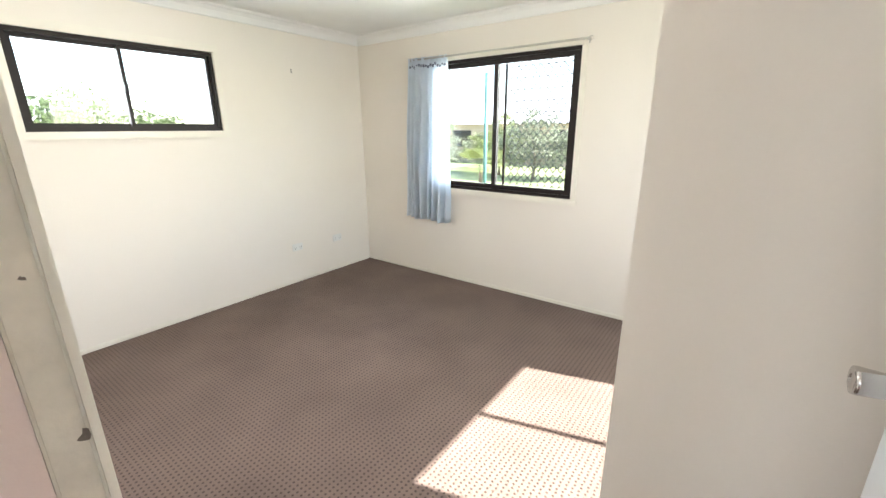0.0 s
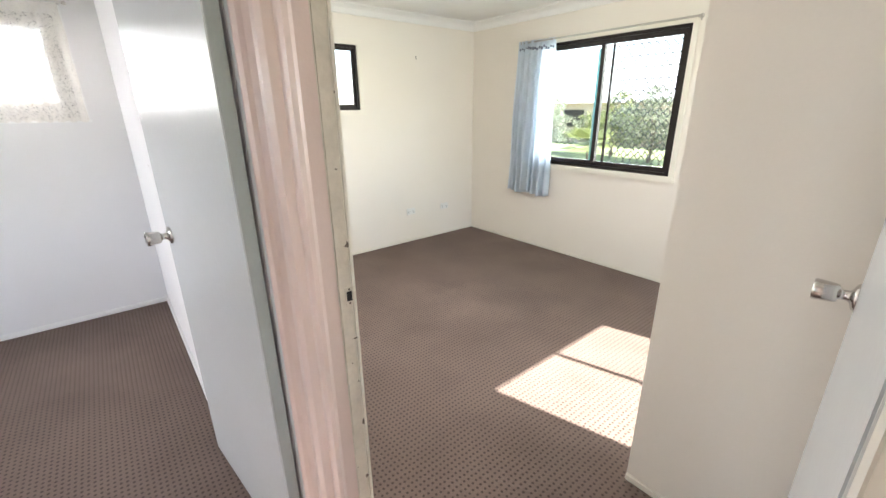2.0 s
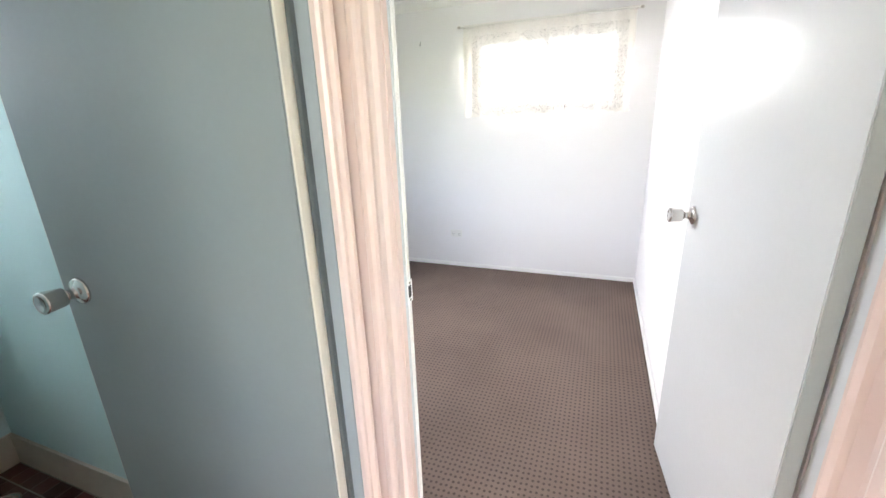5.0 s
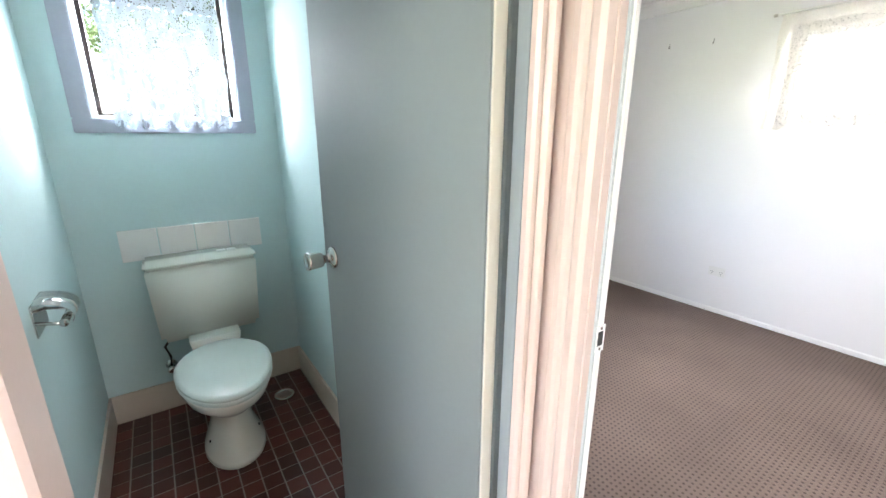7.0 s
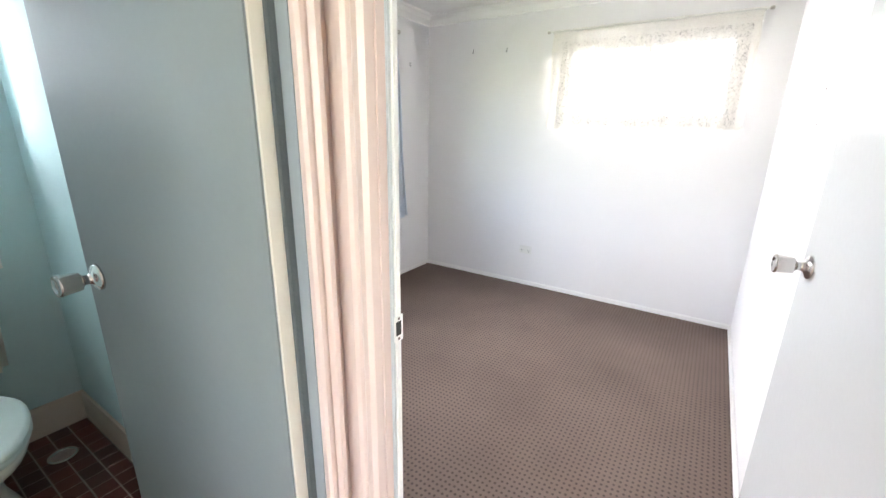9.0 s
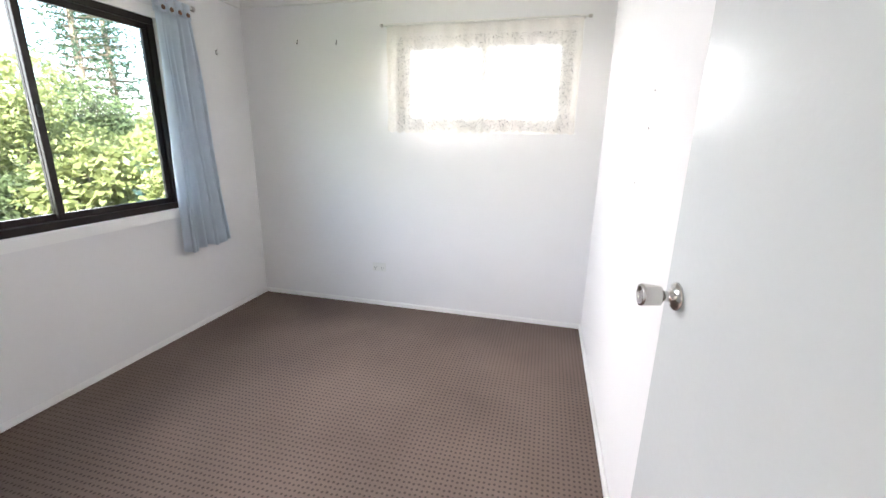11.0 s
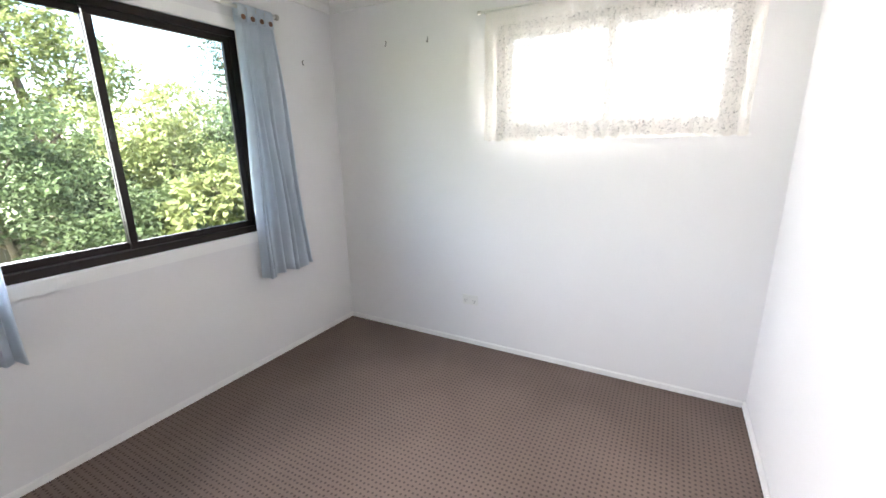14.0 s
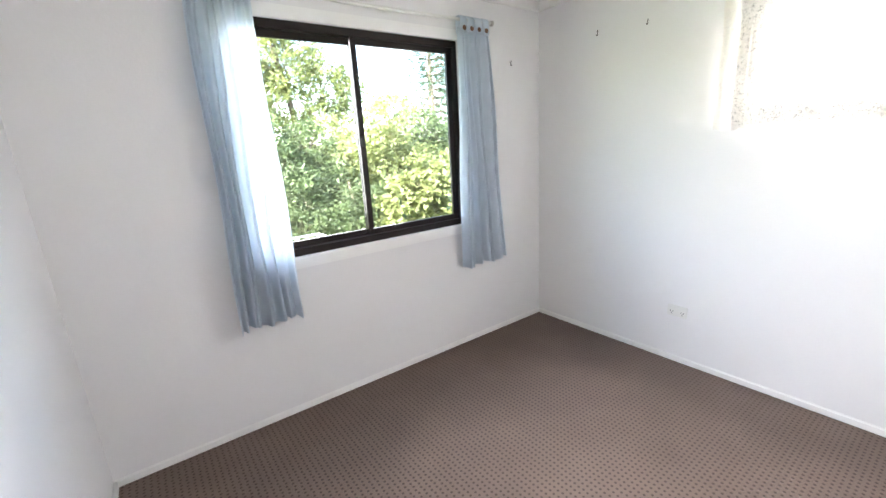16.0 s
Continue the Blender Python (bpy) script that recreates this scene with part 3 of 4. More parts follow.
# ---- curtains ----
def drape(bm, w_top, w_bot, z_top, z_bot, folds, depth, seed, shift=0.0, nz=26, nx=None, ragged=0.012):
    """A pleated cloth sheet in local x (along the rod) and y (out from the wall)."""
    rng = random.Random(seed)
    nx = nx or folds * 10
    ph = [rng.uniform(-0.35, 0.35) for _ in range(folds + 2)]
    am = [rng.uniform(0.55, 1.2) for _ in range(folds + 2)]
    sk = [rng.uniform(-0.02, 0.02) for _ in range(folds + 2)]
    rows = []
    for j in range(nz + 1):
        v = j / nz
        row = []
        for i in range(nx + 1):
            u = i / nx
            k = u * folds
            n = int(min(k, folds - 1e-6))
            f = k - n
            a = am[n] * (1 - f) + am[n + 1] * f
            p = ph[n] * (1 - f) + ph[n + 1] * f
            w = w_top + (w_bot - w_top) * v ** 0.8
            y = depth * (0.35 + 0.65 * v) * a * math.sin(2 * math.pi * (k + p)) + 0.012 * math.sin(5 * u + 3 * v + seed)
            x = (u - 0.5) * w + shift * v + sk[n] * v * 0.8 + 0.006 * math.sin(9 * v + 7 * u + seed)
            z = z_top + (z_bot - z_top) * v + (ragged * math.sin(11 * u + seed) * v if j == nz else 0)
            row.append(bm.verts.new((x, y, z)))
        rows.append(row)
    for a, b in zip(rows, rows[1:]):
        for i in range(nx):
            bm.faces.new((a[i], a[i + 1], b[i + 1], b[i]))


def thick(ob, t=0.0016):
    md = ob.modifiers.new("thickness", "SOLIDIFY")
    md.thickness, md.offset = t, 0
    return ob


def curtain(name, m, label, w_top, w_bot, z_top, z_bot, folds, depth, seed, shift=0.0, tabs=0, heading=False, group=""):
    root = thing(name, m, label, "curtain", group)
    bm = bmesh.new()
    drape(bm, w_top, w_bot, z_top, z_bot, folds, depth, seed, shift)
    thick(finish("cloth", bm, BLUE, True, root))
    rng = random.Random(seed)
    if tabs:
        for i in range(tabs):
            x = (i + 0.5) / tabs * w_top - w_top / 2
            bm = bmesh.new()
            pts = [(-0.022, z_top - 0.03), (-0.022, z_top + 0.05), (-0.012, z_top + 0.062), (0.012, z_top + 0.062), (0.022, z_top + 0.05), (0.022, z_top - 0.03)]
            prev = None
            for y, z in pts:
                cur = [bm.verts.new((x - 0.026, y, z)), bm.verts.new((x + 0.026, y, z))]
                if prev:
                    bm.faces.new((prev[0], prev[1], cur[1], cur[0]))
                prev = cur
            thick(finish("tab", bm, BLUE, True, root), 0.003)
            lathe("button", [(0.006, 0.0), (0.013, 0.001), (0.014, 0.004), (0.011, 0.007), (0.004, 0.006)], BUTTON, pose(x, 0.026, z_top - 0.006, -90, 0, 0), root, 14)
    if heading:
        bm = bmesh.new()
        for i in range(16):
            x = (i + 0.5) / 16 * w_top - w_top / 2
            z = z_top - 0.075 + rng.uniform(-0.012, 0.012)
            add_box(bm, x - 0.008, x + 0.007, 0.006, 0.02, z - rng.uniform(0.004, 0.015), z + rng.uniform(0.004, 0.016), 0.003)
        finish("heading_band", bm, HEAD_CLOTH, True, root)
    return root


def rod(name, m, length, r, label, sag=0.0, ends=True, metal=None):
    metal = metal or STEEL
    root = thing(name, m, label, "curtain rod")
    bm = bmesh.new()
    tube(bm, [(-length / 2 + length * k / 12, 0, -sag * math.sin(math.pi * k / 12)) for k in range(13)], r, 10)
    finish("bar", bm, metal, True, root)
    if ends:
        for s in (-1, 1):
            lathe("finial", [(r, 0.0), (r * 1.7, 0.004), (r * 1.9, 0.018), (r * 1.3, 0.024)], STEEL, pose(s * length / 2, 0, 0, 0, 90 * s, 0), root, 14)
        for s in (-1, 1):
            boxes("bracket", [(s * (length / 2 - 0.02) - 0.005, s * (length / 2 - 0.02) + 0.005, -0.068, 0.002, -0.006, 0.006), (s * (length / 2 - 0.02) - 0.009, s * (length / 2 - 0.02) + 0.009, -0.069, -0.066, -0.022, 0.022)], STEEL, 0.001, root)
    return root


# local y points into the room for these poses
rod("curtain_rod", pose(1.625, -0.07, 2.1, 0, 0, 180), 1.64, 0.008, "thin steel curtain rod over the window")
curtain("curtain", pose(0.985, -0.07, 0, 0, 0, 180), "pale blue pleated curtain with gathered heading", 0.43, 0.53, 2.115, 0.60, 7, 0.038, 3, 0.03, heading=True)
rod("curtain_rod", pose(1.48, -6.11, 2.165, 0, 0, 0), 1.86, 0.009, "white curtain rod with steel ends over window", 0.012, True, PLASTIC)
curtain("curtain", pose(0.70, -6.11, 0), "pale blue tab-top curtain with brown buttons", 0.24, 0.42, 2.115, 0.60, 7, 0.034, 8, -0.04, tabs=4, group="garden window curtains")
curtain("curtain", pose(2.13, -6.11, 0), "pale blue tab-top curtain with brown buttons", 0.26, 0.31, 2.115, 0.59, 7, 0.036, 12, 0.01, tabs=4, group="garden window curtains")


def lace_curtain(name, m, label, w, z_top, z_bot, folds, depth, seed, material, scallop):
    root = thing(name, m, label, "lace curtain")
    bm = bmesh.new()
    rng = random.Random(seed)
    nx, nz = 180, 20
    rows = []
    for j in range(nz + 1):
        v = j / nz
        row = []
        for i in range(nx + 1):
            u = i / nx
            y = depth * (0.4 + 0.6 * v) * math.sin(2 * math.pi * folds * (u + 0.02 * math.sin(7 * u + seed)))
            z = z_top + (z_bot - z_top) * v
            if j == nz:
                z -= scallop * abs(math.sin(math.pi * folds * 2.2 * u)) - 0.006 * math.sin(6 * u)
            row.append(bm.verts.new(((u - 0.5) * w + 0.004 * math.sin(17 * v + 23 * u), y, z)))
        rows.append(row)
    for a, b in zip(rows, rows[1:]):
        for i in range(nx):
            bm.faces.new((a[i], a[i + 1], b[i + 1], b[i]))
    finish("cloth", bm, material, True, root)
    return root


rod("curtain_rod", pose(0.055, -4.29, 2.137, 0, 0, -90), 1.37, 0.006, "thin white rod carrying lace curtain", 0.0, True, PLASTIC)
lace_curtain("lace_curtain", pose(0.045, -4.29, 0, 0, 0, -90), "sheer cream lace curtain over high window", 1.33, 2.15, 1.432, 11, 0.007, 4, LACE, 0.012)
lace_curtain("lace_curtain", pose(3.43, -6.085, 0, 0, 0, 0), "white lace curtain on toilet window", 0.45, 1.99, 1.432, 5, 0.016, 6, LACE_SOFT, 0.02)


# ---- small wall fittings ----
def socket(name, m, label):
    root = thing(name, m, label, "power point")
    box("plate", -0.058, 0.058, 0.0005, 0.010, -0.036, 0.036, PLASTIC, 0.003, root)
    for cx in (-0.032, 0.032):
        box("switch", cx - 0.007, cx + 0.007, 0.010, 0.0135, 0.012, 0.026, PLASTIC, 0.001, root)
        for a, z in ((-0.0075, -0.003), (0.0075, -0.003), (0.0, -0.017)):
            box("slot", cx + a - 0.0015, cx + a + 0.0015, 0.0098, 0.0105, z - 0.005, z + 0.005, RUBBER, 0, root)
    return root


socket("power_point", pose(0, -0.966, 0.36, 0, 0, -90), "white double power point on cream wall")
socket("power_point", pose(0, -0.468, 0.352, 0, 0, -90), "white double power point on cream wall")
socket("power_point", pose(0, -5.068, 0.339, 0, 0, -90), "white double power point on white wall")


def hook(m, label):
    root = thing("picture_hook", m, label, "picture hook")
    bm = bmesh.new()
    tube(bm, [(0, 0.0, 0.014), (0.001, 0.004, 0.008), (0, 0.004, -0.008), (0, 0.012, -0.012), (0.002, 0.016, -0.004)], 0.0022, 6)
    finish("wire", bm, BRONZE, True, root)
    bm = bmesh.new()
    tube(bm, [(0, 0.0, 0.012), (-0.004, 0.012, 0.02)], 0.002, 6)
    finish("nail", bm, BRONZE, True, root)


for x, y, z, r in ((0, -5.694, 2.062, -90), (0, -5.368, 2.049, -90), (0.3, -6.18, 1.95, 0), (0, -0.836, 1.992, -90)):
    hook(pose(x, y, z, 0, 0, r), "small dark metal picture hook in wall")
for x, z in ((1.381, 1.556), (1.366, 1.43), (1.254, 1.225)):
    bm = bmesh.new()
    tube(bm, [(x, -3.434, z), (x, -3.4355, z - 0.0005)], 0.004, 8)
    tagged(finish("nail_hole", bm, GROUT), "small old nail hole in white wall", "nail hole", "nail holes in the wall")


# ---- toilet room ----
def ring_pts(cx, cy, rx, ry_front, ry_back, z, n=32):
    """An egg-shaped ring, its long side towards +y."""
    return [(cx + rx * math.cos(a), cy + (ry_front if math.sin(a) > 0 else ry_back) * math.sin(a), z) for a in (2 * math.pi * k / n for k in range(n))]


def loft(name, rings, m, parent, smooth=True):
    bm = bmesh.new()
    rr = [[bm.verts.new(p) for p in r] for r in rings]
    n = len(rr[0])
    for a, b in zip(rr, rr[1:]):
        for k in range(n):
            bm.faces.new((a[k], a[(k + 1) % n], b[(k + 1) % n], b[k]))
    bm.faces.new(list(reversed(rr[0])))
    bm.faces.new(rr[-1])
    bmesh.ops.recalc_face_normals(bm, faces=bm.faces[:])
    return finish(name, bm, m, smooth, parent)


loo = thing("toilet", pose(3.43, -5.68, 0), "white china toilet with closed lid and cistern", "toilet")
loft("pan", [ring_pts(0, 0.02, 0.128, 0.20, 0.20, 0.0), ring_pts(0, 0.02, 0.125, 0.195, 0.2, 0.02), ring_pts(0, 0.01, 0.085, 0.13, 0.19, 0.12), ring_pts(0, 0.01, 0.085, 0.13, 0.19, 0.2),
             ring_pts(0, 0.03, 0.12, 0.20, 0.19, 0.27), ring_pts(0, 0.04, 0.165, 0.27, 0.20, 0.33), ring_pts(0, 0.05, 0.178, 0.295, 0.21, 0.375), ring_pts(0, 0.05, 0.178, 0.295, 0.21, 0.39)], CHINA, loo)
loft("back_shelf", [[(sx * 0.1, y, z) for sx, y in ((1, -0.18), (-1, -0.18), (-1, -0.4), (1, -0.4))] for z in (0.28, 0.40)] + [[(sx * 0.11, y, 0.445) for sx, y in ((1, -0.2), (-1, -0.2), (-1, -0.4), (1, -0.4))]], CHINA, loo, False)
loft("seat", [ring_pts(0, 0.05, 0.18, 0.30, 0.225, 0.392), ring_pts(0, 0.05, 0.187, 0.305, 0.23, 0.398), ring_pts(0, 0.05, 0.187, 0.305, 0.23, 0.41), ring_pts(0, 0.05, 0.18, 0.3, 0.225, 0.413)], SEAT, loo)
loft("lid", [ring_pts(0, 0.05, 0.182, 0.302, 0.226, 0.4135), ring_pts(0, 0.05, 0.188, 0.308, 0.232, 0.418), ring_pts(0, 0.05, 0.187, 0.306, 0.23, 0.428), ring_pts(0, 0.05, 0.172, 0.285, 0.212, 0.437), ring_pts(0, 0.05, 0.09, 0.15, 0.11, 0.441)], SEAT, loo)
bm = bmesh.new()
add_box(bm, -0.232, 0.232, -0.425, -0.25, 0.43, 0.80, 0.022)
for v in bm.verts:
    if v.co.z < 0.6:
        v.co.x *= 0.93
        v.co.y = -0.425 + (v.co.y + 0.425) * 0.9
finish("cistern", bm, CHINA, True, loo)
bm = bmesh.new()
add_box(bm, -0.2335, 0.2335, -0.426, -0.2485, 0.796, 0.83, 0.012)
finish("cistern_lid", bm, CHINA, True, loo)
for x in (-0.155, -0.11):
    box("flush_button", x, x + 0.04, -0.35, -0.315, 0.83, 0.836, PLASTIC, 0.002, loo)
for s in (-1, 1):
    lathe("floor_bolt", [(0.006, 0), (0.006, 0.005), (0.003, 0.008)], RUBBER, pose(s * 0.098, 0.06, 0.07, 0, 80 * s, 0), loo, 10)
tap = thing("stop_valve", pose(3.63, -6.108, 0.25), "chrome water stop valve with flexible hose", "valve")
lathe("flange", [(0.026, 0), (0.026, 0.003), (0.014, 0.008), (0.010, 0.03), (0.012, 0.034), (0.012, 0.05), (0.006, 0.052)], CHROME, pose(0, 0, 0, -90, 0, 0), tap, 18)
lathe("handle", [(0.016, 0), (0.019, 0.004), (0.019, 0.014), (0.012, 0.018)], CHROME, pose(0, 0.055, 0, -90, 0, 0), tap, 8)
bm = bmesh.new()
tube(bm, [(0, 0.035, 0.01), (-0.004, 0.037, 0.06), (0.012, 0.045, 0.12), (-0.02, 0.06, 0.17), (-0.04, 0.08, 0.205)], 0.006, 8)
finish("hose", bm, RUBBER, True, tap)
holder = thing("toilet_roll_holder", pose(3.905, -5.40, 0.86), "chrome toilet roll holder, empty, on aqua wall", "roll holder")
boxes("plate", [(-0.006, -0.0005, -0.075, 0.075, -0.045, 0.055)], CHROME, 0.002, holder)
bm = bmesh.new()
tube(bm, [(-0.004, -0.07, 0.0), (-0.05, -0.07, -0.01), (-0.07, -0.066, -0.012)], 0.006, 8)
tube(bm, [(-0.004, 0.07, 0.0), (-0.05, 0.07, -0.01), (-0.07, 0.066, -0.012)], 0.006, 8)
tube(bm, [(-0.066, -0.075, -0.012), (-0.066, 0.075, -0.012)], 0.011, 12)
finish("arm", bm, CHROME, True, holder)
bm = bmesh.new()
for k in range(9):
    a = math.pi * 0.62 * k / 8
    for y in (-0.068, 0.068):
        bm.verts.new((-0.006 - 0.085 * math.sin(a), y, 0.055 - 0.05 * (1 - math.cos(a))))
bm.verts.ensure_lookup_table()
for k in range(8):
    bm.faces.new([bm.verts[i] for i in (2 * k, 2 * k + 1, 2 * k + 3, 2 * k + 2)])
thick(finish("cover", bm, CHROME, True, holder), 0.0015)
drain = thing("floor_drain", pose(3.15, -5.89, 0.0), "round chrome floor drain among red tiles", "drain")
lathe("rim", [(0.052, 0.0), (0.054, 0.004), (0.05, 0.007), (0.037, 0.007), (0.036, 0.003)], CHROME, pose(0, 0, 0), drain, 28)
lathe("grate", [(0.036, 0.003), (0.036, 0.0045), (0.01, 0.0045)], GROUT, pose(0, 0, 0), drain, 28)
random.seed(3)
sk = tagged(boxes("tile_skirting", [(2.988, 3.000, -6.108, -4.33, 0, 0.15), (3.893, 3.904, -6.108, -4.33, 0, 0.15), (2.988, 3.904, -6.119, -6.108, 0, 0.15)], SKIRT_TILE, 0.002), "beige glazed tile skirting round toilet floor", "skirting", kind="structure")

TILE = bpy.data.materials.new("dark_red_glazed_tile")
TILE.use_nodes = True
tn, tl = TILE.node_tree.nodes, TILE.node_tree.links
tb = tn["Principled BSDF"]
oi, cr, tno, tmx = tn.new("ShaderNodeObjectInfo"), tn.new("ShaderNodeValToRGB"), tn.new("ShaderNodeTexNoise"), tn.new("ShaderNodeMix")
cr.color_ramp.elements[0].color = (0.075, 0.015, 0.010, 1)
cr.color_ramp.elements[1].color = (0.18, 0.038, 0.024, 1)
tno.inputs["Scale"].default_value = 25
tmx.data_type, tmx.blend_type = "RGBA", "MULTIPLY"
tmx.inputs["Factor"].default_value = 0.5
tl.new(oi.outputs["Random"], cr.inputs[0])
tl.new(cr.outputs[0], tmx.inputs["A"])
tl.new(tno.outputs["Fac"], tmx.inputs["B"])
tl.new(tmx.outputs["Result"], tb.inputs["Base Color"])
tb.inputs["Roughness"].default_value = 0.28
floor_t = bpy.data.objects["floor_toilet"]
P = 0.0755


def tile_mesh(name, sx, sy, h, m):
    bm = bmesh.new()
    add_box(bm, -sx / 2, sx / 2, -sy / 2, sy / 2, -h, 0, 0.0)
    bmesh.ops.bevel(bm, geom=[e for e in bm.edges if all(v.co.z > -0.001 for v in e.verts)], offset=0.002, segments=1, affect="EDGES")
    me = bpy.data.meshes.new(name)
    bm.to_mesh(me)
    bm.free()
    me.materials.append(m)
    return me


tm = tile_mesh("tile", P - 0.0045, P - 0.0045, 0.009, TILE)
for i in range(12):
    for j in range(24):
        o = new("tile", tm)
        o.parent = floor_t
        o.location = (3.0 + (i + 0.5) * P, -6.108 + (j + 0.5) * P, random.uniform(0, 0.0008))
back_wall = bpy.data.objects["wall_south_toilet"]
wt = tile_mesh("tile", 0.149, 0.149, 0.008, WALL_TILE)
for i in range(4):
    o = new("tile", wt)
    o.parent = back_wall
    o.matrix_local = pose(3.205 + 0.1525 * i, -6.111, 0.885, -90, 0, 0)

# ---- outside ----
G = -0.75
bm = bmesh.new()
rng = random.Random(2)
N = 60
grid = []
for i in range(N + 1):
    row = []
    for j in range(N + 1):
        x, y = (i / N - 0.5), (j / N - 0.5)
        x, y = math.copysign(abs(2 * x) ** 2.6, x) * 900, math.copysign(abs(2 * y) ** 2.6, y) * 900
        row.append(bm.verts.new((x, y, G + 0.03 * math.sin(x * 0.9) * math.cos(y * 0.7))))
    grid.append(row)
for i in range(N):
    for j in range(N):
        bm.faces.new((grid[i][j], grid[i + 1][j], grid[i + 1][j + 1], grid[i][j + 1]))
structure(finish("ground", bm, GRASS_MAT, True), "uneven green lawn round the house", "lawn")


def tree(name, x, y, trunk_r, height, crowns, leaf, label, n_leaf, size, seed, lean=0.0, fronds=False):
    """Tapered trunk with limbs and a crown of loose leaf clumps; crowns are (dx, dy, z, radius, squash)."""
    rng = random.Random(seed)
    n_leaf, size = int(n_leaf * 2.3), size * 0.66
    root = thing(name, pose(x, y, G), label, "tree" if height > 2.5 else "shrub")
    bm = bmesh.new()
    top = height * 0.75
    tube(bm, [(lean * v * v + 0.05 * math.sin(5 * v + seed), 0.04 * math.sin(4 * v), top * v) for v in [k / 8 for k in range(9)]], [trunk_r * (1 - 0.75 * k / 8) for k in range(9)], 9)
    for cx, cy, cz, r, s in crowns:
        z0 = max(0.15, min(top * 0.85, cz - r * 0.9))
        v = z0 / top
        a = Vector((lean * v * v, 0, z0))
        b = Vector((cx, cy, cz))
        m1 = a.lerp(b, 0.5) + Vector((rng.uniform(-0.15, 0.15), rng.uniform(-0.15, 0.15), 0.1))
        tube(bm, [a, m1, b], [trunk_r * 0.4, trunk_r * 0.26, trunk_r * 0.1], 6)
        for _ in range(4):
            e = b + Vector((rng.gauss(0, 1), rng.gauss(0, 1), rng.gauss(0, 0.8))).normalized() * r * 0.8
            tube(bm, [b.lerp(a, 0.25), b.lerp(e, 0.5), e], [trunk_r * 0.12, trunk_r * 0.08, trunk_r * 0.03], 5)
    finish("trunk", bm, BARK, True, root)
    verts, faces = [], []
    vol = sum(c[3] ** 3 for c in crowns)
    for cx, cy, cz, r, s in crowns:
        n = int(n_leaf * r ** 3 / vol)
        clumps = []
        for _ in range(max(6, n // 40)):
            d = Vector((rng.gauss(0, 1), rng.gauss(0, 1), rng.gauss(0, 1))).normalized() * r * rng.uniform(0.35, 1.0) ** 0.6
            clumps.append(Vector((cx + d.x, cy + d.y, cz + d.z * s)))
        for _ in range(n):
            c = rng.choice(clumps)
            p = c + Vector((rng.gauss(0, 1), rng.gauss(0, 1), rng.gauss(0, 0.7))) * r * 0.13
            d = Vector((rng.gauss(0, 1), rng.gauss(0, 1), rng.gauss(-0.3, 0.6))).normalized()
            w = d.cross(Vector((rng.gauss(0, 1), rng.gauss(0, 1), rng.gauss(0, 1)))).normalized()
            L = size * rng.uniform(0.6, 1.4)
            k = len(verts)
            verts += [p, p + d * L * 0.5 + w * L * 0.24, p + d * L, p + d * L * 0.5 - w * L * 0.24]
            faces.append((k, k + 1, k + 2, k + 3))
    me = bpy.data.meshes.new("crown")
    me.from_pydata(verts, [], faces)
    me.materials.append(leaf)
    o = new("crown", me)
    o.parent = root
    tagged(o, kind="stuff")
    return root


tree("tree", -0.9, -14.5, 0.16, 6.2, [(0.2, 0, 4.3, 1.0, 0.9), (1.2, 0.2, 3.5, 1.0, 0.8), (-0.8, 0.2, 3.6, 0.9, 0.8), (0.4, 0, 5.3, 0.8, 0.8), (1.6, 0, 4.6, 0.7, 0.8), (-0.3, 0.3, 2.6, 0.9, 0.8)], LEAF_A, "tall sunlit yellow-green tree with open crown", 7000, 0.16, 21, 0.3)
tree("tree", 2.6, -15.5, 0.2, 7.5, [(0, 0, 5.6, 1.4, 0.9), (-1.2, 0.3, 4.4, 1.2, 0.8), (1.3, 0, 4.6, 1.2, 0.8), (0.1, 0, 6.9, 1.0, 0.8)], LEAF_B, "tall leafy green tree behind the fence", 7000, 0.18, 22)
tree("shrub", 0.6, -11.6, 0.07, 2.6, [(0, 0, 1.7, 0.9, 0.75), (0.9, 0.1, 1.5, 0.7, 0.8), (-0.9, 0, 1.6, 0.8, 0.8), (0.2, 0.2, 2.4, 0.6, 0.8), (-0.6, 0, 2.3, 0.6, 0.8)], LEAF_B, "dense green shrub along the back fence", 9000, 0.10, 23)
tree("shrub", -1.5, -11.3, 0.06, 2.6, [(0, 0, 1.9, 0.8, 0.8), (-0.8, 0.0, 1.7, 0.7, 0.8), (0.6, 0.1, 2.3, 0.6, 0.8), (-0.2, 0, 2.8, 0.55, 0.8)], LEAF_A, "bright green shrub over the fence", 7000, 0.11, 24)
tree("shrub", 2.5, -11.8, 0.07, 2.4, [(0, 0, 1.6, 0.9, 0.8), (0.9, 0, 1.4, 0.8, 0.8), (-0.7, 0.1, 2.1, 0.7, 0.8)], LEAF_B, "dense green shrub along the back fence", 6000, 0.11, 25)
tree("tree", -4.6, -14.2, 0.14, 3.6, [(0, 0, 2.1, 1.0, 0.9), (0.6, 0.3, 1.5, 0.8, 0.9), (-0.9, 0, 1.8, 0.9, 0.9), (0.4, 0, 2.7, 0.7, 0.9)], LEAF_B, "leafy green tree beyond teal fence", 7000, 0.14, 26)


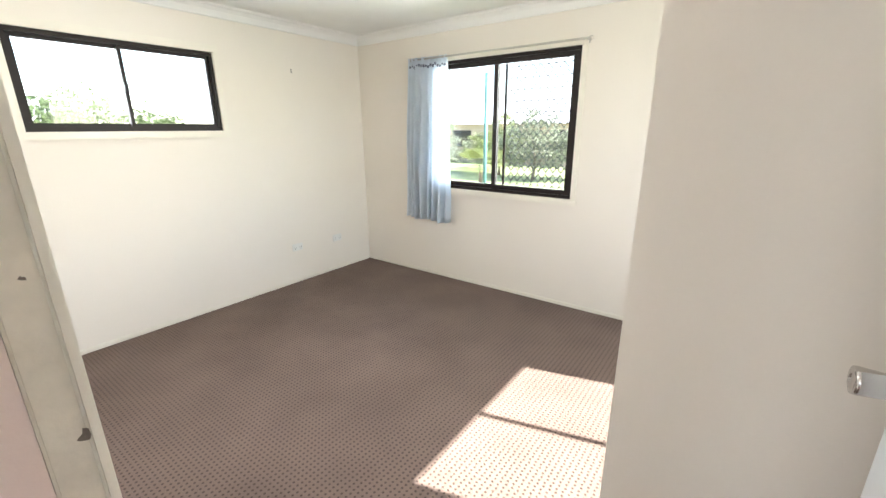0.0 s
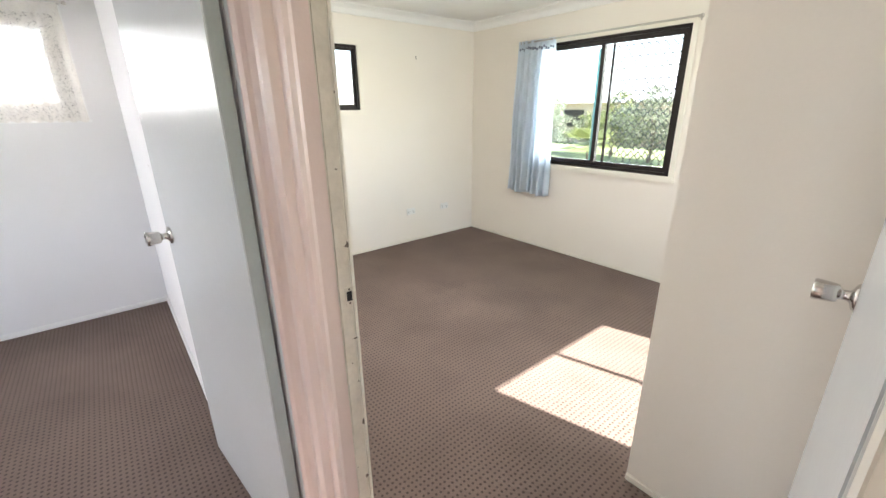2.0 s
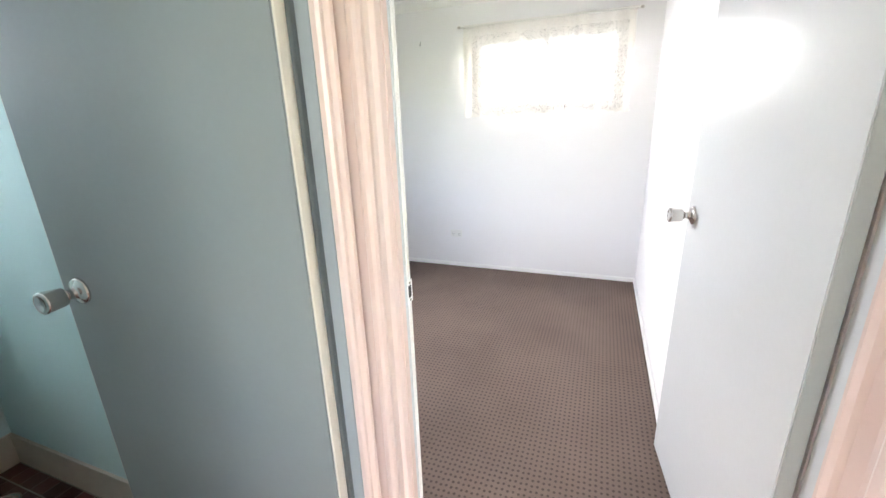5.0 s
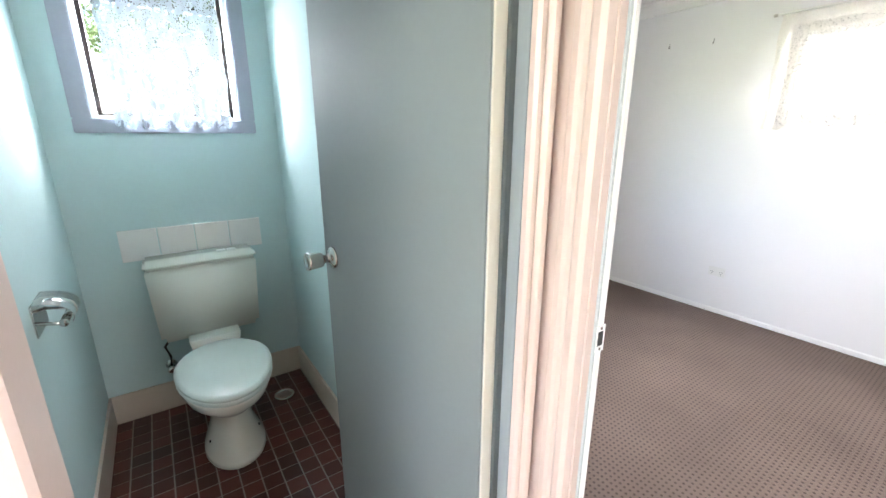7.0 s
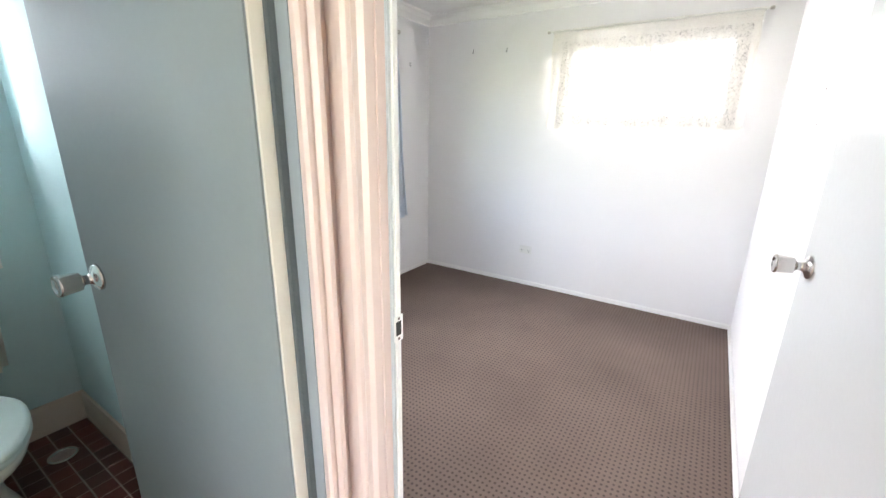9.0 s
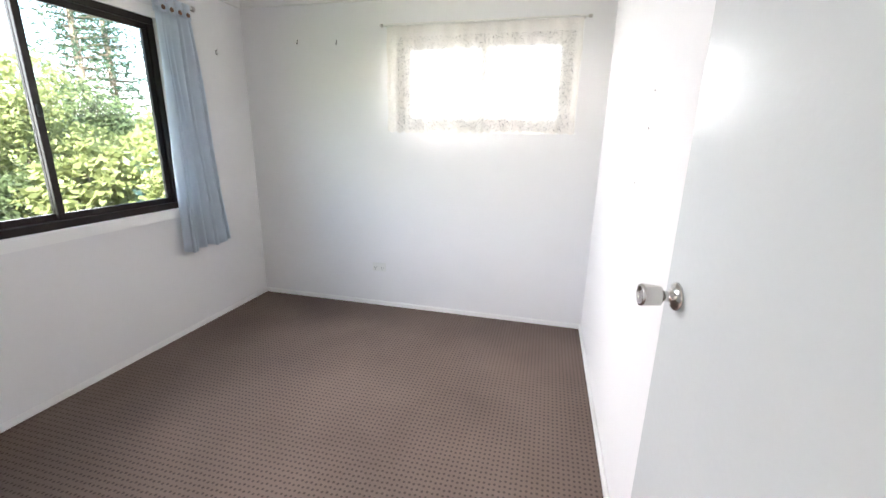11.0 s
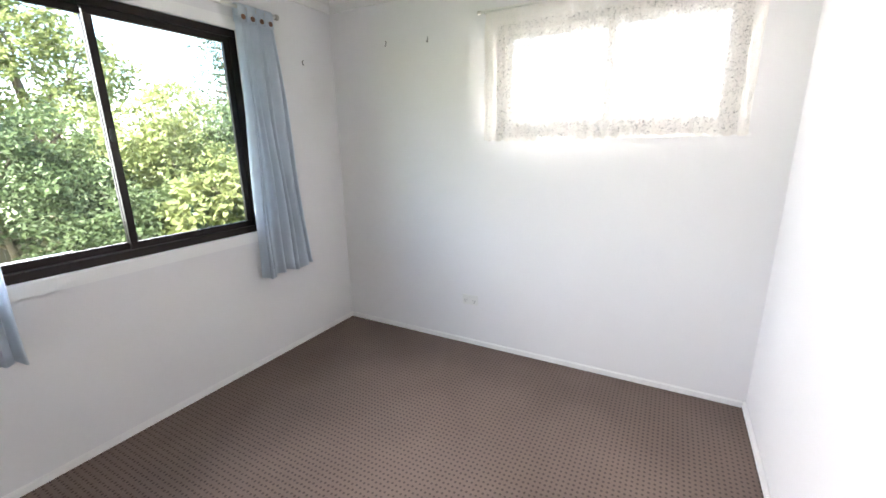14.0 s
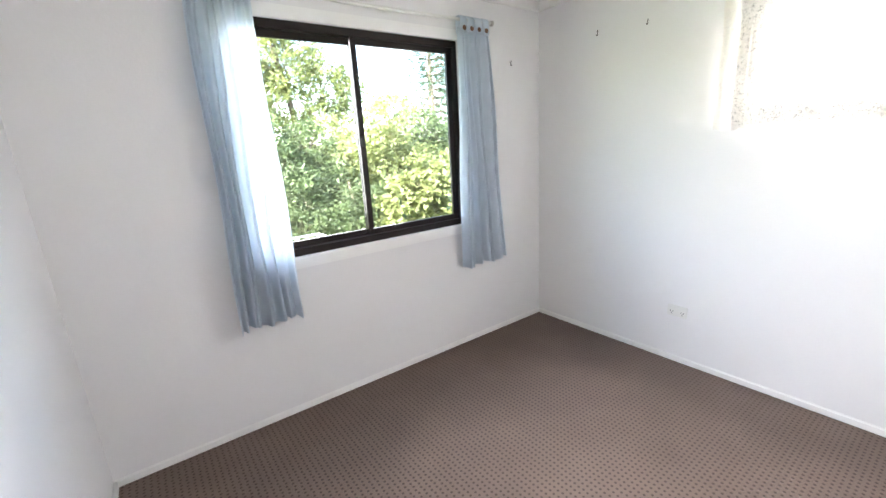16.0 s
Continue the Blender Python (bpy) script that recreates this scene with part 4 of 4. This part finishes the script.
def conifer(x, y, h, seed):
    rng = random.Random(seed)
    root = thing("conifer", pose(x, y, G), "tall dark conifer with drooping whorled branches", "tree")
    bm = bmesh.new()
    tube(bm, [(0, 0, 0), (0.03, 0, h * 0.5), (0, 0, h)], [0.22, 0.13, 0.02], 9)
    verts, faces = [], []
    lev = 22
    for k in range(lev):
        z = h * (0.22 + 0.77 * k / lev)
        R = (h - z) * 0.30 + 0.1
        for b in range(7):
            a = 2 * math.pi * (b + rng.uniform(-0.25, 0.25)) / 7 + k
            r = R * rng.uniform(0.7, 1.1)
            tip = Vector((math.cos(a) * r, math.sin(a) * r, z + 0.12 * r))
            tube(bm, [(0, 0, z), tuple(tip)], [0.025, 0.006], 4)
            for q in range(26):
                v = rng.uniform(0.15, 1.0)
                p = Vector((0, 0, z)).lerp(tip, v) + Vector((rng.gauss(0, 0.06), rng.gauss(0, 0.06), rng.gauss(-0.03, 0.05)))
                d = (Vector((math.cos(a), math.sin(a), 0)) + Vector((rng.gauss(0, 0.7), rng.gauss(0, 0.7), rng.gauss(0, 0.5)))).normalized()
                w = d.cross(Vector((rng.gauss(0, 1), rng.gauss(0, 1), 1))).normalized()
                n = len(verts)
                verts += [p, p + d * 0.12 + w * 0.03, p + d * 0.25, p + d * 0.12 - w * 0.03]
                faces.append((n, n + 1, n + 2, n + 3))
    finish("trunk", bm, BARK, True, root)
    me = bpy.data.meshes.new("needles")
    me.from_pydata(verts, [], faces)
    me.materials.append(LEAF_C)
    o = new("needles", me)
    o.parent = root
    tagged(o, kind="stuff")


conifer(-8.9, -20.0, 9.2, 31)
conifer(-11.2, -21.5, 9.6, 32)


def palm(x, y, z, n, length, seed, label):
    """A cluster of fan fronds on short stems."""
    rng = random.Random(seed)
    root = thing("palm", pose(x, y, G), label, "palm")
    bm = bmesh.new()
    tube(bm, [(0, 0, 0), (0, 0, z * 0.5), (0.03, 0, z)], [0.07, 0.06, 0.05], 8)
    finish("trunk", bm, BARK, True, root)
    verts, faces = [], []
    for f in range(n):
        a, e = rng.uniform(0, 6.28), rng.uniform(-0.1, 1.1)
        d = Vector((math.cos(a) * math.cos(e), math.sin(a) * math.cos(e), math.sin(e)))
        side = d.cross(Vector((0, 0, 1))).normalized()
        hub = Vector((0, 0, z)) + d * length * 0.5
        for k in range(15):
            t = (k - 7) / 7 * 1.2
            r = (d * math.cos(t) + side * math.sin(t))
            tip = hub + r * length * (1 - 0.2 * abs(t)) + Vector((0, 0, -0.12 * length))
            w = r.cross(d.cross(side)).normalized() * 0.022
            m1 = hub.lerp(tip, 0.55) + Vector((0, 0, 0.05))
            i = len(verts)
            verts += [hub, m1 + w, tip, m1 - w]
            faces.append((i, i + 1, i + 2, i + 3))
    me = bpy.data.meshes.new("fronds")
    me.from_pydata(verts, [], faces)
    me.materials.append(LEAF_A)
    o = new("fronds", me)
    o.parent = root
    tagged(o, kind="stuff")


tree("shrub", -1.5, -10.1, 0.05, 2.2, [(0, 0, 1.5, 0.55, 0.8), (0.4, 0, 1.1, 0.5, 0.8), (-0.4, 0.1, 1.2, 0.5, 0.8)], LEAF_A, "bright green long-leaved shrub by the fence", 1800, 0.2, 41)
palm(-2.1, 6.0, 1.3, 14, 0.6, 42, "small garden palm on the front lawn")
tree("shrub", -0.5, -10.9, 0.06, 2.2, [(0, 0, 1.1, 0.7, 0.8), (0.7, 0, 0.9, 0.6, 0.8), (-0.6, 0.1, 1.2, 0.6, 0.8)], LEAF_B, "low dark green shrub before the fence", 5000, 0.11, 27)
tree("shrub", -1.6, -8.6, 0.05, 2.6, [(0, 0, 2.0, 0.5, 0.9), (0.2, 0.2, 1.4, 0.5, 0.9)], LEAF_A, "bright green leafy shrub beside the house", 2500, 0.14, 43)


def fence(name, x0, y0, x1, y1, h, m, label, step, piece):
    """Ribbed or paling fence between two ground points, with rails and its pieces as parts."""
    L = math.hypot(x1 - x0, y1 - y0)
    root = thing(name, pose(x0, y0, G, 0, 0, math.degrees(math.atan2(y1 - y0, x1 - x0))), label, "fence")
    boxes("rail", [(0, L, -0.03, -0.008, 0.2, 0.27), (0, L, -0.03, -0.008, h - 0.15, h - 0.08)], m, 0.003, root)
    me = None
    n = int(L / step)
    for i in range(n):
        if me is None:
            o = box(piece, 0.003, step - 0.003, -0.007, 0.012, 0, h, m, 0.003, root)
            me = o.data
        else:
            o = new(piece, me)
            o.parent = root
        o.location = (i * step, 0.0 if i % 2 else 0.012, rng.uniform(-0.004, 0.004) if piece == "paling" else 0)
    if piece != "paling":
        box("capping", 0, L, -0.015, 0.03, h, h + 0.04, m, 0.003, root)


fence("fence", -7.0, -12.6, -0.9, -10.0, 1.32, TEAL, "teal ribbed steel boundary fence", 0.2, "panel")
fence("fence", -0.8, -12.4, 6.0, -12.4, 1.0, PALE_WOOD, "weathered grey timber paling fence", 0.13, "paling")
shed = thing("shed", pose(-5.2, -14.3, G), "small teal garden shed beyond fence", "shed")
box("wall", -0.9, 0.9, -0.8, 0.8, 0, 1.55, TEAL, 0.01, shed)
bm = bmesh.new()
profile_bar(bm, [(-1.0, 1.55), (0, 1.85), (1.0, 1.55), (1.0, 1.5), (-1.0, 1.5)], -0.9, 0.9, None, lambda u, w, s: (u, s, w))
finish("roof", bm, ROOF, False, shed)
line = thing("clothesline", pose(1.25, -9.0, 0), "white folding clothesline frame with parallel wires", "clothesline")
bm = bmesh.new()
for y in (-0.55, 0.55):
    tube(bm, [(-0.6, y, 0.33), (0.65, y, 0.33)], 0.016, 8)
for x in (-0.6, 0.65):
    tube(bm, [(x, -0.55, 0.33), (x, 0.55, 0.33)], 0.016, 8)
for x in (-0.55, 0.6):
    tube(bm, [(x, 0, G), (x, 0, 0.33)], 0.022, 8)
finish("frame", bm, WHITE_STEEL, True, line)
bm = bmesh.new()
for k in range(9):
    x = -0.5 + k * 0.13
    tube(bm, [(x, -0.55, 0.34), (x, 0.55, 0.34)], 0.005, 5)
finish("wire", bm, WHITE_STEEL, True, line)

# street side
pole = thing("power_pole", pose(-0.55, 3.6, G), "pale steel veranda post outside the window", "post")
bm = bmesh.new()
tube(bm, [(0, 0, 0), (0, 0, 3.2)], 0.035, 12)
finish("shaft", bm, TEAL, True, pole)
for k, (x, y, s) in enumerate(((-4.2, 14.0, 1.2), (-6.5, 15.0, 1.1), (-1.8, 15.0, 1.2), (0.6, 15.5, 1.0), (-9.5, 14.0, 1.1))):
    tree("shrub", x, y, 0.08, 2.4, [(0, 0, 1.3 * s, 1.0 * s, 0.8), (1.0, 0, 1.1 * s, 0.8 * s, 0.8), (-1.0, 0.2, 1.2 * s, 0.9 * s, 0.8), (0.2, 0, 2.1 * s, 0.7 * s, 0.8)], (LEAF_GLARE, LEAF_A)[k % 2], "rounded green shrub across the front lawn", 3500, 0.16, 50 + k)


def house(x, y, rz, w, d, h, label):
    root = thing("house", pose(x, y, G, 0, 0, rz), label, "house")
    box("wall", -w / 2, w / 2, -d / 2, d / 2, 0, h, BRICKWORK, 0.01, root)
    bm = bmesh.new()
    a, b = w / 2 + 0.5, d / 2 + 0.5
    vs = [bm.verts.new(p) for p in ((-a, -b, h), (a, -b, h), (a, b, h), (-a, b, h), (-a + b, 0, h + 1.7), (a - b, 0, h + 1.7))]
    for f in ((0, 1, 5, 4), (1, 2, 5), (2, 3, 4, 5), (3, 0, 4), (3, 2, 1, 0)):
        bm.faces.new([vs[i] for i in f])
    finish("roof", bm, ROOF, False, root)
    for k in range(3):
        cx = -w / 3 + k * w / 3
        win = boxes("window", [(cx - 0.75, cx + 0.75, -d / 2 - 0.05, -d / 2 - 0.001, 1.0, 2.1)], BRONZE, 0.005, root)


house(-9.0, 24.0, 0, 11.0, 6.0, 2.5, "low brick house with pale hip roof")
house(-22.0, -4.0, 90, 12.0, 6.0, 2.6, "low brick house with pale hip roof")
tree("tree", -7.5, -0.6, 0.12, 3.6, [(0, 0, 2.3, 0.9, 0.8), (0.3, 0.9, 2.1, 0.8, 0.8), (0, -1.0, 2.2, 0.8, 0.8)], LEAF_B, "green tree beyond the west window", 4000, 0.15, 60)
